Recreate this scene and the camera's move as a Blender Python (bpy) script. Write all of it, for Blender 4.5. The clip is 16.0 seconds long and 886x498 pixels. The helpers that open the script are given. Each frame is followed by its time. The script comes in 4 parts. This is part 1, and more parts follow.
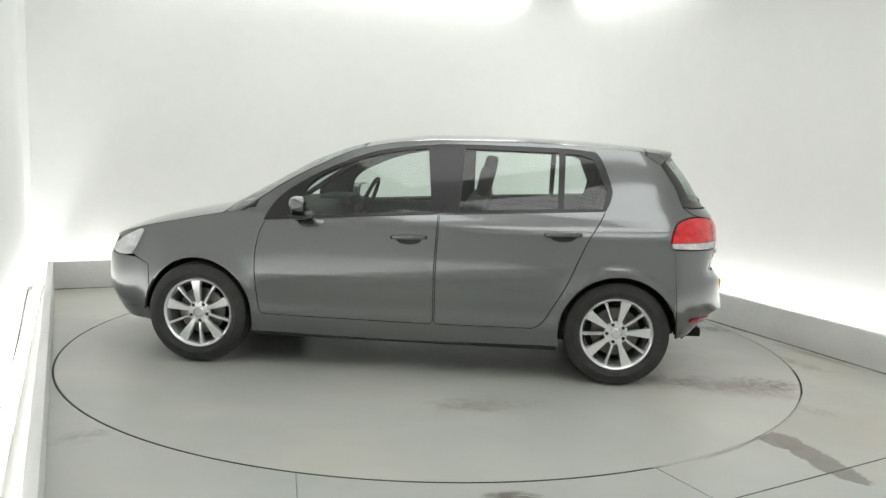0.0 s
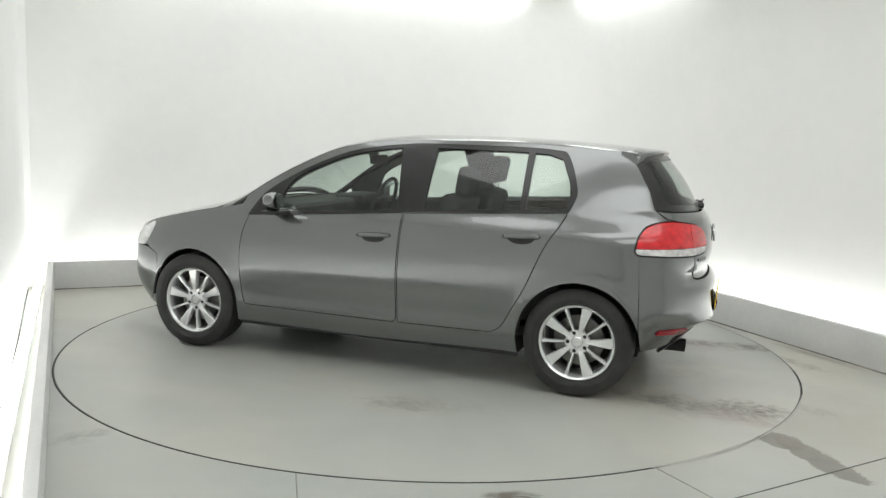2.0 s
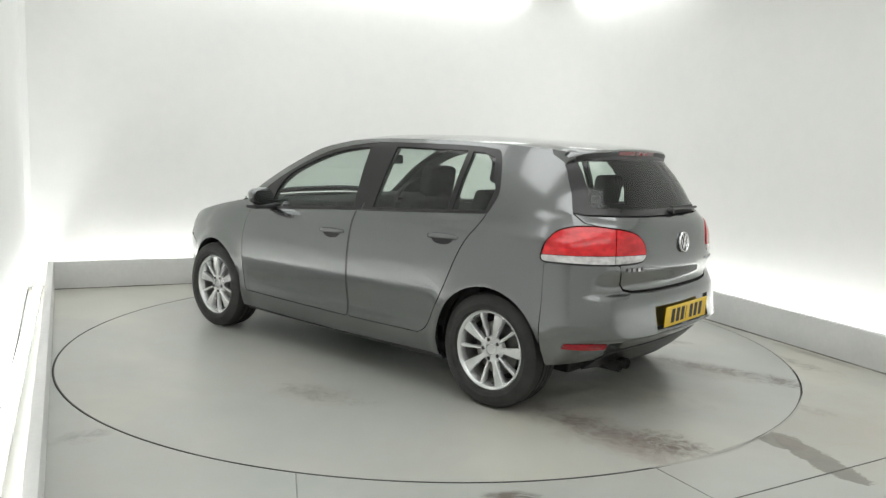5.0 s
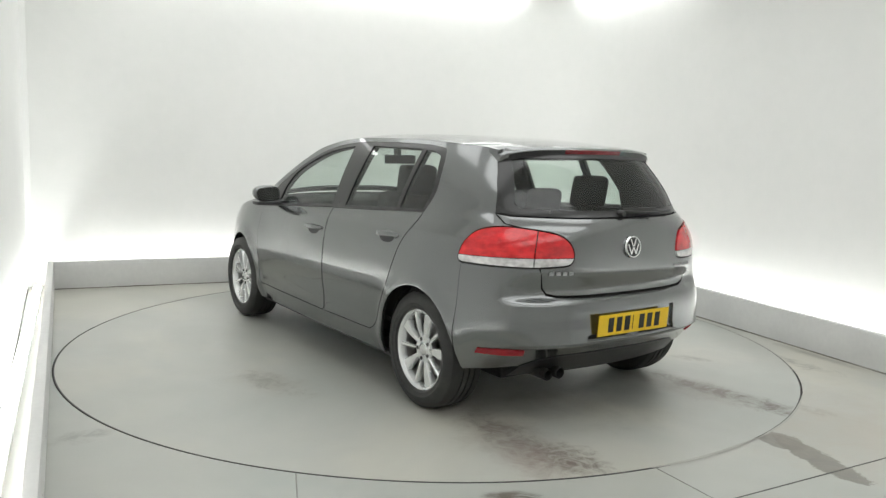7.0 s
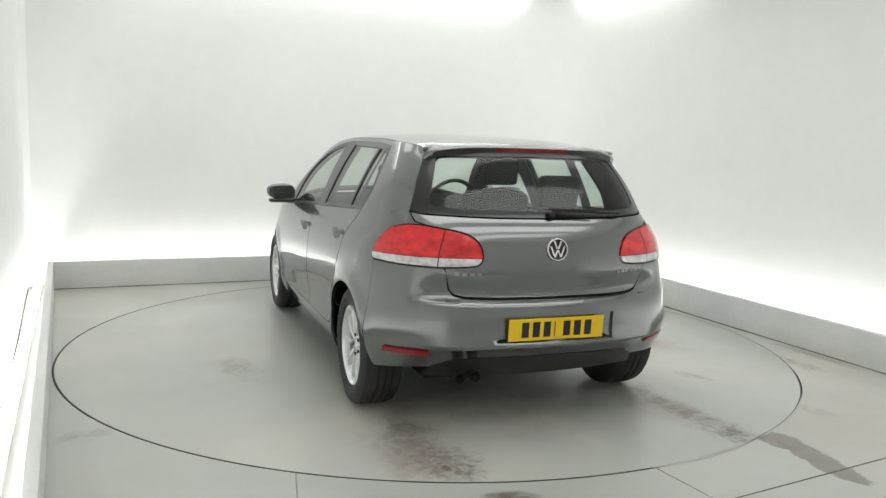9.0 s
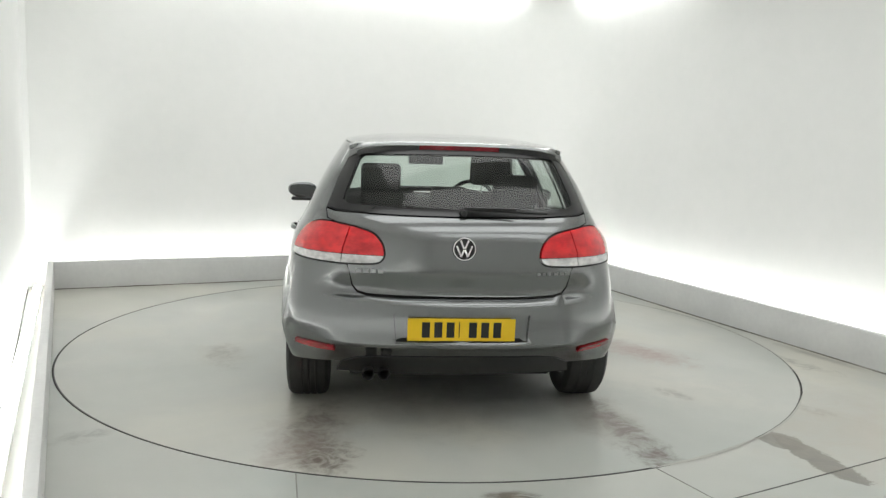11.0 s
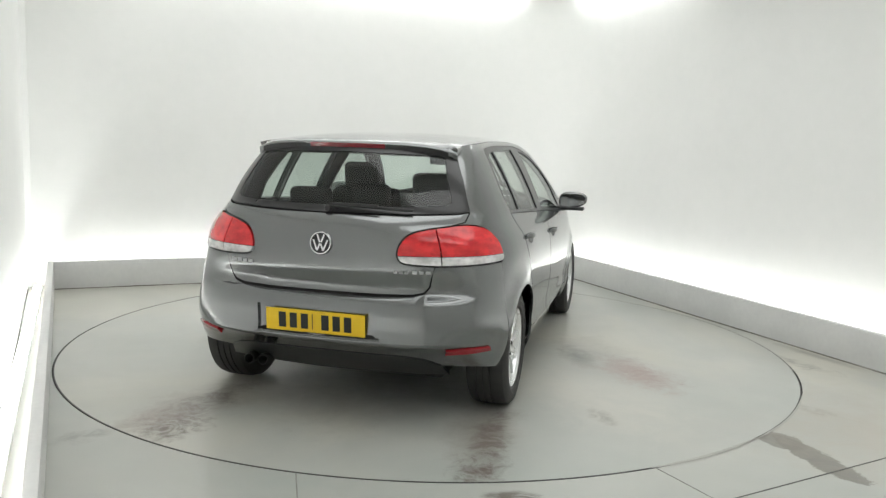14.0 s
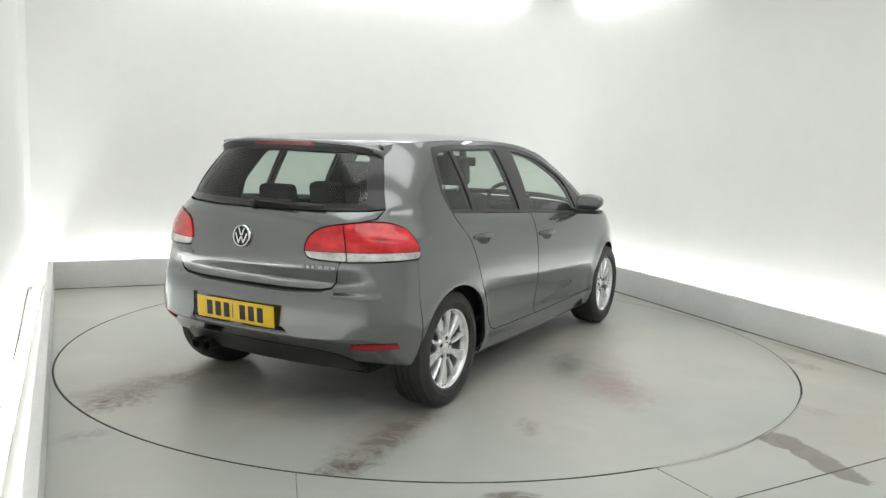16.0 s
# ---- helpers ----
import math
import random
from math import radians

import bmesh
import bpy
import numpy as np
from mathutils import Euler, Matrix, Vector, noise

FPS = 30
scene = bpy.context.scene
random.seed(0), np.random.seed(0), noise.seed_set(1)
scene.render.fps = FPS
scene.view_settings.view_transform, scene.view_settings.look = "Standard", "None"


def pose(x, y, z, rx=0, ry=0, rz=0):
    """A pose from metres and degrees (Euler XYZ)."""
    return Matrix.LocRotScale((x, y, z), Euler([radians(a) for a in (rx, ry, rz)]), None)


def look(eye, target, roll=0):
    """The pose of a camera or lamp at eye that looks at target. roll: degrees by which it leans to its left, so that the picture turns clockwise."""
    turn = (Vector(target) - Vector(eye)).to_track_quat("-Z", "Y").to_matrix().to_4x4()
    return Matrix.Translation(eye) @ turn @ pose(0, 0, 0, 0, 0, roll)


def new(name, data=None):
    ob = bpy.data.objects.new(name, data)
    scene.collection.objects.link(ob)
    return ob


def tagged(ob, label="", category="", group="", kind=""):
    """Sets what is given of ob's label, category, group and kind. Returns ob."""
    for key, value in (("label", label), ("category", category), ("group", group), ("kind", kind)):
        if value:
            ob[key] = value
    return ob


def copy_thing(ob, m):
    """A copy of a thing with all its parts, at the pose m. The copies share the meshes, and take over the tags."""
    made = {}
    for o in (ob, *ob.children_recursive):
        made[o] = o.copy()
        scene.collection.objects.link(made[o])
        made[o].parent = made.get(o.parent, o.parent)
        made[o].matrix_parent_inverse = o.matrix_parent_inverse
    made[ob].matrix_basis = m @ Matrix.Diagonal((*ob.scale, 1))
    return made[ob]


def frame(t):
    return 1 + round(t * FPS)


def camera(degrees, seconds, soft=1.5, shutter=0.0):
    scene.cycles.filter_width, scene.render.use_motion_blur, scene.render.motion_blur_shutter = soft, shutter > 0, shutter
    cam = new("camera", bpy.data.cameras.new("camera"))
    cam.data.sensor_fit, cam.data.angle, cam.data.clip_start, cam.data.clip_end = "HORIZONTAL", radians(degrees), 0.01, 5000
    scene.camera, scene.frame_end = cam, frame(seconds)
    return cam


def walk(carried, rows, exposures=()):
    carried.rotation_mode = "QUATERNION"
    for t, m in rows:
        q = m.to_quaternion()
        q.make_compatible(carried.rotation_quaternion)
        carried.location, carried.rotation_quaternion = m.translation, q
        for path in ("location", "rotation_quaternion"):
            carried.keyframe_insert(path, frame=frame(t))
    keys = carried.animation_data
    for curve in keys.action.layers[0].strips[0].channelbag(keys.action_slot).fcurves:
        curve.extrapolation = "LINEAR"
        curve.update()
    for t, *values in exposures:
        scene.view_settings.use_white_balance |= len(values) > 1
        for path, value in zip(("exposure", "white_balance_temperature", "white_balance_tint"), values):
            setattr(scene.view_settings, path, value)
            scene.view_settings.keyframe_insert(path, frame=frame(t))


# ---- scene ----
# ---- camera: it stands still ----
cam = camera(58.0, 16.0, soft=1.35)
EYE = (0.0, -5.668, 1.411)
AIM = (0.0121, -4.6766, 1.2808)
walk(cam, [(0.0, look(EYE, AIM, 1.844)), (16.0, look(EYE, AIM, 1.844))])

# ---- light: the booth has no window, so the world is almost black ----
world = bpy.data.worlds.new("world")
world.use_nodes = True
world.node_tree.nodes["Background"].inputs[0].default_value = (0.8, 0.82, 0.85, 1)
world.node_tree.nodes["Background"].inputs[1].default_value = 0.02
scene.world = world
CEILING_GLOW = 2.5
EDGE_GLOW = 8.2
COVE_GLOW = 29.0
ROOM = Matrix.Rotation(radians(24.13), 4, "Z")      # the booth is turned against the camera


# ---- materials ----
def material(name, color, rough=0.5, metal=0.0, coat=0.0, spec=0.5):
    m = bpy.data.materials.new(name)
    m.use_nodes = True
    b = m.node_tree.nodes["Principled BSDF"]
    b.inputs["Base Color"].default_value = (*color, 1)
    b.inputs["Roughness"].default_value = rough
    b.inputs["Metallic"].default_value = metal
    b.inputs["Coat Weight"].default_value = coat
    b.inputs["Coat Roughness"].default_value = 0.04
    b.inputs["Specular IOR Level"].default_value = spec
    return m, m.node_tree.nodes, m.node_tree.links, b


def math_node(nodes, links, op, a, b, clamp=False):
    n = nodes.new("ShaderNodeMath")
    n.operation, n.use_clamp = op, clamp
    for i, v in enumerate((a, b)):
        if isinstance(v, (int, float)):
            n.inputs[i].default_value = v
        else:
            links.new(v, n.inputs[i])
    return n.outputs[0]


def grain(nodes, links, scale, detail=4.0, rough=0.6, coord=None, distort=0.0):
    if coord is None:
        coord = nodes.new("ShaderNodeTexCoord").outputs["Object"]
    n = nodes.new("ShaderNodeTexNoise")
    n.inputs["Scale"].default_value, n.inputs["Detail"].default_value = scale, detail
    n.inputs["Roughness"].default_value, n.inputs["Distortion"].default_value = rough, distort
    links.new(coord, n.inputs["Vector"])
    return n.outputs["Fac"]


def ramp(nodes, links, fac, stops):
    r = nodes.new("ShaderNodeValToRGB")
    els = r.color_ramp.elements
    while len(els) < len(stops):
        els.new(0.5)
    for e, (p, c) in zip(els, stops):
        e.position, e.color = p, (*c, 1)
    links.new(fac, r.inputs[0])
    return r.outputs[0]


def mix(nodes, links, fac, a, b):
    n = nodes.new("ShaderNodeMix")
    n.data_type = "RGBA"
    for s, v in ((n.inputs[0], fac), (n.inputs[6], a), (n.inputs[7], b)):
        if isinstance(v, tuple):
            s.default_value = (*v, 1)
        elif isinstance(v, (int, float)):
            s.default_value = v
        else:
            links.new(v, s)
    return n.outputs[2]


def bump(nodes, links, b, height, strength, distance):
    n = nodes.new("ShaderNodeBump")
    n.inputs["Strength"].default_value, n.inputs["Distance"].default_value = strength, distance
    links.new(height, n.inputs["Height"])
    links.new(n.outputs[0], b.inputs["Normal"])


def worn(name, c1, c2, rough, scale, metal=0.0, coat=0.0, relief=0.2, depth=0.002, spec=0.5):
    """Two-scale variation of colour and roughness, with fine relief."""
    m, n, l, b = material(name, c1, rough, metal, coat, spec)
    big, fine = grain(n, l, scale), grain(n, l, scale * 14, 3)
    f = math_node(n, l, "ADD", math_node(n, l, "MULTIPLY", big, 0.7), math_node(n, l, "MULTIPLY", fine, 0.3))
    l.new(ramp(n, l, f, [(0.35, c1), (0.65, c2)]), b.inputs["Base Color"])
    l.new(math_node(n, l, "ADD", math_node(n, l, "MULTIPLY", big, 0.16), rough - 0.08), b.inputs["Roughness"])
    bump(n, l, b, fine, relief, depth)
    return m


def glow(name, color, strength):
    m = bpy.data.materials.new(name)
    m.use_nodes = True
    n, l = m.node_tree.nodes, m.node_tree.links
    n.remove(n["Principled BSDF"])
    e = n.new("ShaderNodeEmission")
    e.inputs[0].default_value, e.inputs[1].default_value = (*color, 1), strength
    l.new(e.outputs[0], n["Material Output"].inputs[0])
    return m


def pane(name, tint, gloss=0.03, base=0.08):
    """Thin tinted glass: a clear sheet with a mirror's gloss by its angle."""
    m = bpy.data.materials.new(name)
    m.use_nodes = True
    n, l = m.node_tree.nodes, m.node_tree.links
    n.remove(n["Principled BSDF"])
    t, g, f, x = (n.new("ShaderNode" + k) for k in ("BsdfTransparent", "BsdfGlossy", "LayerWeight", "MixShader"))
    t.inputs[0].default_value = (*tint, 1)
    g.inputs["Roughness"].default_value = gloss
    f.inputs[0].default_value = 0.5
    rise = math_node(n, l, "POWER", f.outputs["Facing"], 4.5)
    l.new(math_node(n, l, "ADD", math_node(n, l, "MULTIPLY", rise, 0.85), base), x.inputs[0])
    l.new(t.outputs[0], x.inputs[1])
    l.new(g.outputs[0], x.inputs[2])
    l.new(x.outputs[0], n["Material Output"].inputs[0])
    return m


def concrete(name, patches):
    """Painted, trodden concrete; patches (stains, a warm tint, a dark ellipse): x, y, half length, half width, turn,
    colour, depth.
    """
    m, n, l, b = material(name, (0.4, 0.4, 0.38), 0.45, spec=0.45)
    co = n.new("ShaderNodeTexCoord").outputs["Object"]
    big, mid, fine = grain(n, l, 0.55, 4, 0.55, co, 0.5), grain(n, l, 2.1, 5, 0.55, co, 0.8), grain(n, l, 60, 3, 0.6, co)
    col = ramp(n, l, big, [(0.3, (0.385, 0.41, 0.385)), (0.5, (0.455, 0.462, 0.43)), (0.68, (0.54, 0.525, 0.46))])
    col = mix(n, l, math_node(n, l, "MULTIPLY", ramp(n, l, mid, [(0.35, (0, 0, 0)), (0.9, (1, 1, 1))]), 0.22), col, (0.36, 0.355, 0.33))
    scuff = grain(n, l, 9.0, 6, 0.7, co, 1.2)
    col = mix(n, l, math_node(n, l, "MULTIPLY", ramp(n, l, scuff, [(0.6, (0, 0, 0)), (0.85, (1, 1, 1))]), 0.12), col, (0.25, 0.245, 0.225))
    ragged = math_node(n, l, "SUBTRACT", grain(n, l, 6.5, 7, 0.7, co, 0.5), 0.5)
    speck = ramp(n, l, grain(n, l, 8, 6, 0.62, co, 1.4), [(0.42, (0, 0, 0)), (0.56, (1, 1, 1))])
    for x, y, a, w, turn, tone, deep, style in patches:
        mp = n.new("ShaderNodeMapping")
        mp.vector_type = "TEXTURE"
        mp.inputs["Location"].default_value = (x, y, 0)
        mp.inputs["Rotation"].default_value = (0, 0, radians(turn))
        mp.inputs["Scale"].default_value = (a, w, 1)
        l.new(co, mp.inputs["Vector"])
        ln = n.new("ShaderNodeVectorMath")
        ln.operation = "LENGTH"
        l.new(mp.outputs[0], ln.inputs[0])
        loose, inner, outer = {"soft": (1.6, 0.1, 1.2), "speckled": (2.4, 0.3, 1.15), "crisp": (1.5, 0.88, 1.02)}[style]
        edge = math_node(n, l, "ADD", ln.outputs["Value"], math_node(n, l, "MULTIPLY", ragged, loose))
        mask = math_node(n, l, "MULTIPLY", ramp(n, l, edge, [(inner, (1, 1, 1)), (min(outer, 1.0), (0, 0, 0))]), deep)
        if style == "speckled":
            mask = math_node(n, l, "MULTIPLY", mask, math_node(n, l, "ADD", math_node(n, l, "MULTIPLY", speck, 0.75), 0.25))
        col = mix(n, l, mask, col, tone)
    l.new(col, b.inputs["Base Color"])
    l.new(math_node(n, l, "ADD", math_node(n, l, "MULTIPLY", mid, 0.10), 0.255), b.inputs["Roughness"])
    bump(n, l, b, fine, 0.12, 0.002)
    return m


BROWN, RUST, DARK = (0.105, 0.080, 0.064), (0.34, 0.26, 0.24), (0.17, 0.165, 0.15)
FLOOR_STAINS_AND_TINT = [(1.76, -1.86, 0.13, 0.115, -76, (0.15, 0.14, 0.12), 0.8, "crisp"), (1.84, -2.08, 0.34, 0.085, -76, (0.15, 0.14, 0.12), 0.85, "crisp"), (0.35, -2.585, 0.15, 0.06, 5, BROWN, 0.85, "speckled"),
                (-1.62, -2.05, 0.16, 0.1, 40, DARK, 0.45, "speckled"), (2.5, -0.35, 0.35, 0.10, -60, DARK, 0.55, "speckled"), (2.1, -1.3, 0.3, 0.08, -50, DARK, 0.5, "speckled"), (2.75, -0.15, 0.5, 0.07, -66, DARK, 0.6, "soft"),
                # the wide patch at 2.3, -1.7 paints the light's warmer tint into the floor
                (2.3, -1.7, 1.3, 0.8, -60, (0.41, 0.365, 0.30), 0.5, "soft"), (1.25, -2.75, 0.6, 0.25, 20, (0.40, 0.37, 0.32), 0.3, "soft")]
TABLE_PATCHES = [(-1.86, 0.70, 0.42, 0.13, -8, BROWN, 0.75, "speckled"), (-2.26, 0.64, 0.24, 0.17, -12, (0.10, 0.07, 0.055), 0.9, "speckled"), (-2.15, 0.80, 0.30, 0.12, -12, RUST, 0.45, "speckled"),
                (-1.85, -0.86, 0.55, 0.10, 3, BROWN, 0.85, "speckled"), (-2.2, -0.89, 0.28, 0.15, 0, (0.10, 0.07, 0.055), 0.9, "speckled"), (-1.75, -0.80, 0.6, 0.22, 5, (0.22, 0.18, 0.155), 0.6, "soft"),
                (-1.95, 0.72, 0.6, 0.26, -10, (0.22, 0.18, 0.155), 0.55, "soft"),
                (-0.1, -1.2, 0.75, 0.36, 20, DARK, 0.32, "soft"), (-0.40, -1.50, 0.42, 0.20, 30, RUST, 0.95, "soft"), (-0.40, -1.50, 0.5, 0.24, 30, (0.27, 0.17, 0.15), 0.4, "speckled"), (-0.15, -1.10, 0.34, 0.13, 20, DARK, 0.85, "soft"),
                (-1.35, -1.36, 0.16, 0.07, 30, DARK, 0.7, "speckled"), (-0.50, 1.36, 0.30, 0.12, 15, DARK, 0.7, "speckled"), (-0.50, 1.36, 0.42, 0.2, 15, (0.34, 0.325, 0.285), 0.5, "soft"),
                # the last entry darkens a soft ellipse centred under the car's rear half
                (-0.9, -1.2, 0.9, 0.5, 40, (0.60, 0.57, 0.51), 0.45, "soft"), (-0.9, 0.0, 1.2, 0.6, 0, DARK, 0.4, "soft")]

M_FLOOR = concrete("painted_concrete", FLOOR_STAINS_AND_TINT)
M_TABLE = concrete("turntable_concrete", TABLE_PATCHES)
M_WALL = worn("white_wall", (0.80, 0.805, 0.79), (0.84, 0.84, 0.825), 0.7, 0.7, relief=0.05)
M_LEDGE = worn("grey_white_paint", (0.62, 0.62, 0.615), (0.70, 0.70, 0.69), 0.5, 2.0, relief=0.08)
M_GAP = worn("dark_joint", (0.02, 0.02, 0.02), (0.035, 0.034, 0.03), 0.9, 8.0)
M_STEEL = worn("dark_steel", (0.06, 0.06, 0.058), (0.16, 0.155, 0.145), 0.55, 3.0, metal=0.4)
M_SEAL = worn("joint_seal", (0.10, 0.10, 0.095), (0.2, 0.2, 0.185), 0.8, 5.0)
M_FAINT = worn("pale_joint_seal", (0.24, 0.24, 0.22), (0.34, 0.335, 0.31), 0.8, 5.0)
M_DIRT = worn("dirty_sealant", (0.12, 0.115, 0.10), (0.36, 0.35, 0.32), 0.8, 3.0)
M_DUST = worn("pale_dust", (0.33, 0.33, 0.30), (0.43, 0.425, 0.39), 0.4, 4.0)
M_TUBE = glow("ceiling_light", (0.975, 0.99, 0.965), CEILING_GLOW)
M_EDGE = glow("edge_light", (0.975, 0.99, 0.965), EDGE_GLOW)
M_COVE = glow("cove_light", (0.975, 0.99, 0.97), COVE_GLOW)
M_ALU = worn("white_aluminium", (0.7, 0.7, 0.69), (0.76, 0.76, 0.75), 0.4, 5.0, relief=0.03)


def car_paint():
    m, n, l, b = material("grey_metallic_paint", (0.19, 0.195, 0.197), 0.24, 0.9, 1.0)
    b.inputs["Specular Tint"].default_value = (0.45, 0.46, 0.46, 1)
    flake, dust = grain(n, l, 900, 2, 0.5), grain(n, l, 4, 5, 0.6)
    l.new(ramp(n, l, flake, [(0.35, (0.170, 0.176, 0.178)), (0.7, (0.222, 0.229, 0.231))]), b.inputs["Base Color"])
    l.new(math_node(n, l, "ADD", math_node(n, l, "MULTIPLY", dust, 0.08), 0.19), b.inputs["Roughness"])
    l.new(math_node(n, l, "ADD", math_node(n, l, "MULTIPLY", dust, 0.03), 0.0), b.inputs["Coat Roughness"])
    return m


M_PAINT = car_paint()
M_BLACK = worn("black_trim", (0.012, 0.012, 0.013), (0.02, 0.02, 0.021), 0.35, 9.0, relief=0.05)
M_GLOSSY = worn("gloss_black", (0.006, 0.006, 0.007), (0.01, 0.01, 0.011), 0.3, 6.0, coat=0.25, relief=0.0)
M_UNDER = worn("dark_underbody", (0.01, 0.01, 0.01), (0.02, 0.02, 0.02), 0.8, 6.0)
M_RUBBER = worn("tyre_rubber", (0.020, 0.020, 0.020), (0.038, 0.038, 0.036), 0.62, 12.0, relief=0.3)
M_ALLOY = worn("silver_alloy", (0.80, 0.81, 0.82), (0.88, 0.89, 0.90), 0.24, 10.0, metal=0.7, coat=0.4, relief=0.02)
M_BARREL = worn("dusty_barrel", (0.10, 0.10, 0.098), (0.17, 0.165, 0.16), 0.6, 14.0)
M_DISC = worn("brake_steel", (0.13, 0.125, 0.12), (0.2, 0.195, 0.19), 0.4, 14.0, metal=0.9)
M_CHROME = worn("chrome", (0.75, 0.76, 0.77), (0.82, 0.82, 0.83), 0.12, 8.0, metal=1.0, relief=0.0)
M_CLOTH = worn("charcoal_cloth", (0.030, 0.031, 0.032), (0.046, 0.047, 0.048), 0.9, 25.0, relief=0.08, spec=0.15)
M_PLASTIC = worn("dark_plastic", (0.034, 0.036, 0.036), (0.05, 0.052, 0.052), 0.88, 12.0, relief=0.05, spec=0.1)
M_LINING = worn("grey_headlining", (0.30, 0.30, 0.29), (0.36, 0.36, 0.345), 0.9, 20.0)
M_YELLOW = worn("yellow_plate", (0.80, 0.52, 0.012), (0.86, 0.57, 0.02), 0.35, 12.0, relief=0.02)
M_INK = worn("black_ink", (0.01, 0.01, 0.01), (0.016, 0.016, 0.016), 0.5, 20.0)
M_GLASS = pane("side_glass", (0.80, 0.87, 0.83))
M_REAR_GLASS = pane("rear_glass", (0.72, 0.79, 0.75), base=0.06)
M_MIRROR = material("mirror", (0.85, 0.87, 0.87), 0.03, 1.0)[0]


def lens(name, c1, c2, rough, cells=34, relief=0.22):
    """Clear moulded plastic over faceted reflector cells."""
    m, n, l, b = material(name, c1, rough, 0.0, 0.55)
    b.inputs["Coat Roughness"].default_value = 0.02
    co = n.new("ShaderNodeTexCoord").outputs["Object"]
    v = n.new("ShaderNodeTexVoronoi")
    v.feature = "SMOOTH_F1"
    v.inputs["Scale"].default_value = cells
    l.new(co, v.inputs["Vector"])
    mp = n.new("ShaderNodeMapping")
    mp.inputs["Scale"].default_value = (1, 1, 2.6)
    l.new(co, mp.inputs["Vector"])
    f = math_node(n, l, "ADD", math_node(n, l, "MULTIPLY", v.outputs["Distance"], 0.25), math_node(n, l, "MULTIPLY", grain(n, l, 9, 3, 0.6, mp.outputs[0]), 0.9))
    l.new(ramp(n, l, f, [(0.36, c2), (0.72, c1)]), b.inputs["Base Color"])
    bump(n, l, b, v.outputs["Distance"], relief, 0.006)
    return m


M_RED = lens("red_lens", (0.80, 0.020, 0.028), (0.46, 0.005, 0.012), 0.2)
M_CLEAR = lens("clear_lens", (0.84, 0.83, 0.82), (0.42, 0.41, 0.41), 0.12, 40)
M_DARKRED = lens("dark_red_lens", (0.14, 0.004, 0.010), (0.24, 0.01, 0.018), 0.25)
M_REFLECTOR = lens("reflector_red", (0.36, 0.008, 0.016), (0.22, 0.006, 0.012), 0.25)
M_LETTER = worn("dull_chrome", (0.30, 0.31, 0.31), (0.38, 0.38, 0.39), 0.35, 8.0, metal=0.9, relief=0.0)
M_HEADLAMP = lens("headlamp_glass", (0.55, 0.56, 0.57), (0.8, 0.81, 0.82), 0.1)


# ---- mesh helpers ----
def mesh(name, verts, faces, mat, parent=None, label="", smooth=False, normals=None, angle=35):
    me = bpy.data.meshes.new(name)
    me.from_pydata([tuple(map(float, v)) for v in verts], [], [tuple(map(int, f)) for f in faces])
    me.materials.append(mat)
    me.update()
    if smooth:
        me.shade_smooth()
        if normals is None:
            me.set_sharp_from_angle(angle=radians(angle))
        else:
            me.normals_split_custom_set_from_vertices([tuple(map(float, v)) for v in normals])
    ob = new(name, me)
    if parent:
        ob.parent = parent
    return tagged(ob, label) if label else ob


def part(name, bm, mat, parent=None, label="", smooth=False, angle=35):
    me = bpy.data.meshes.new(name)
    bmesh.ops.recalc_face_normals(bm, faces=bm.faces[:])
    bm.to_mesh(me)
    bm.free()
    me.materials.append(mat)
    if smooth:
        me.shade_smooth()
        me.set_sharp_from_angle(angle=radians(angle))
    ob = new(name, me)
    if parent:
        ob.parent = parent
    return tagged(ob, label) if label else ob


def thing(name, label, category, group="", m=None):
    ob = new(name)
    ob.empty_display_size = 0.1
    if m is not None:
        ob.matrix_world = m
    return tagged(ob, label, category, group)


def boxes(*specs, bevel=0.0, seg=2):
    """One bmesh of boxes: (low corner, high corner) or (low, high, matrix)."""
    bm = bmesh.new()
    for lo, hi, *m in specs:
        lo, hi = Vector(lo), Vector(hi)
        tmp = bmesh.new()
        bmesh.ops.create_cube(tmp, size=1)
        for v in tmp.verts:
            v.co = Vector(((v.co[i] + 0.5) * (hi[i] - lo[i]) + lo[i] for i in range(3)))
        if bevel:
            bmesh.ops.bevel(tmp, geom=tmp.edges[:], offset=bevel, segments=seg, profile=0.6, affect="EDGES")
        if m:
            bmesh.ops.transform(tmp, matrix=m[0], verts=tmp.verts[:])
        me = bpy.data.meshes.new("tmp")
        tmp.to_mesh(me)
        tmp.free()
        bm.from_mesh(me)
        bpy.data.meshes.remove(me)
    return bm


def lathe(profile, n=48, axis="y"):
    """Turn (radius, height) pairs round an axis."""
    verts, faces, k = [], [], len(profile)
    for i in range(n):
        a = 2 * math.pi * i / n
        for r, h in profile:
            c, s = r * math.cos(a), r * math.sin(a)
            verts.append({"y": (c, h, s), "x": (h, c, s), "z": (c, s, h)}[axis])
    for i in range(n):
        j = (i + 1) % n
        for q in range(k - 1):
            faces.append((i * k + q, i * k + q + 1, j * k + q + 1, j * k + q))
    bm = bmesh.new()
    vs = [bm.verts.new(v) for v in verts]
    for f in faces:
        bm.faces.new([vs[i] for i in f])
    bmesh.ops.remove_doubles(bm, verts=bm.verts[:], dist=1e-5)
    return bm


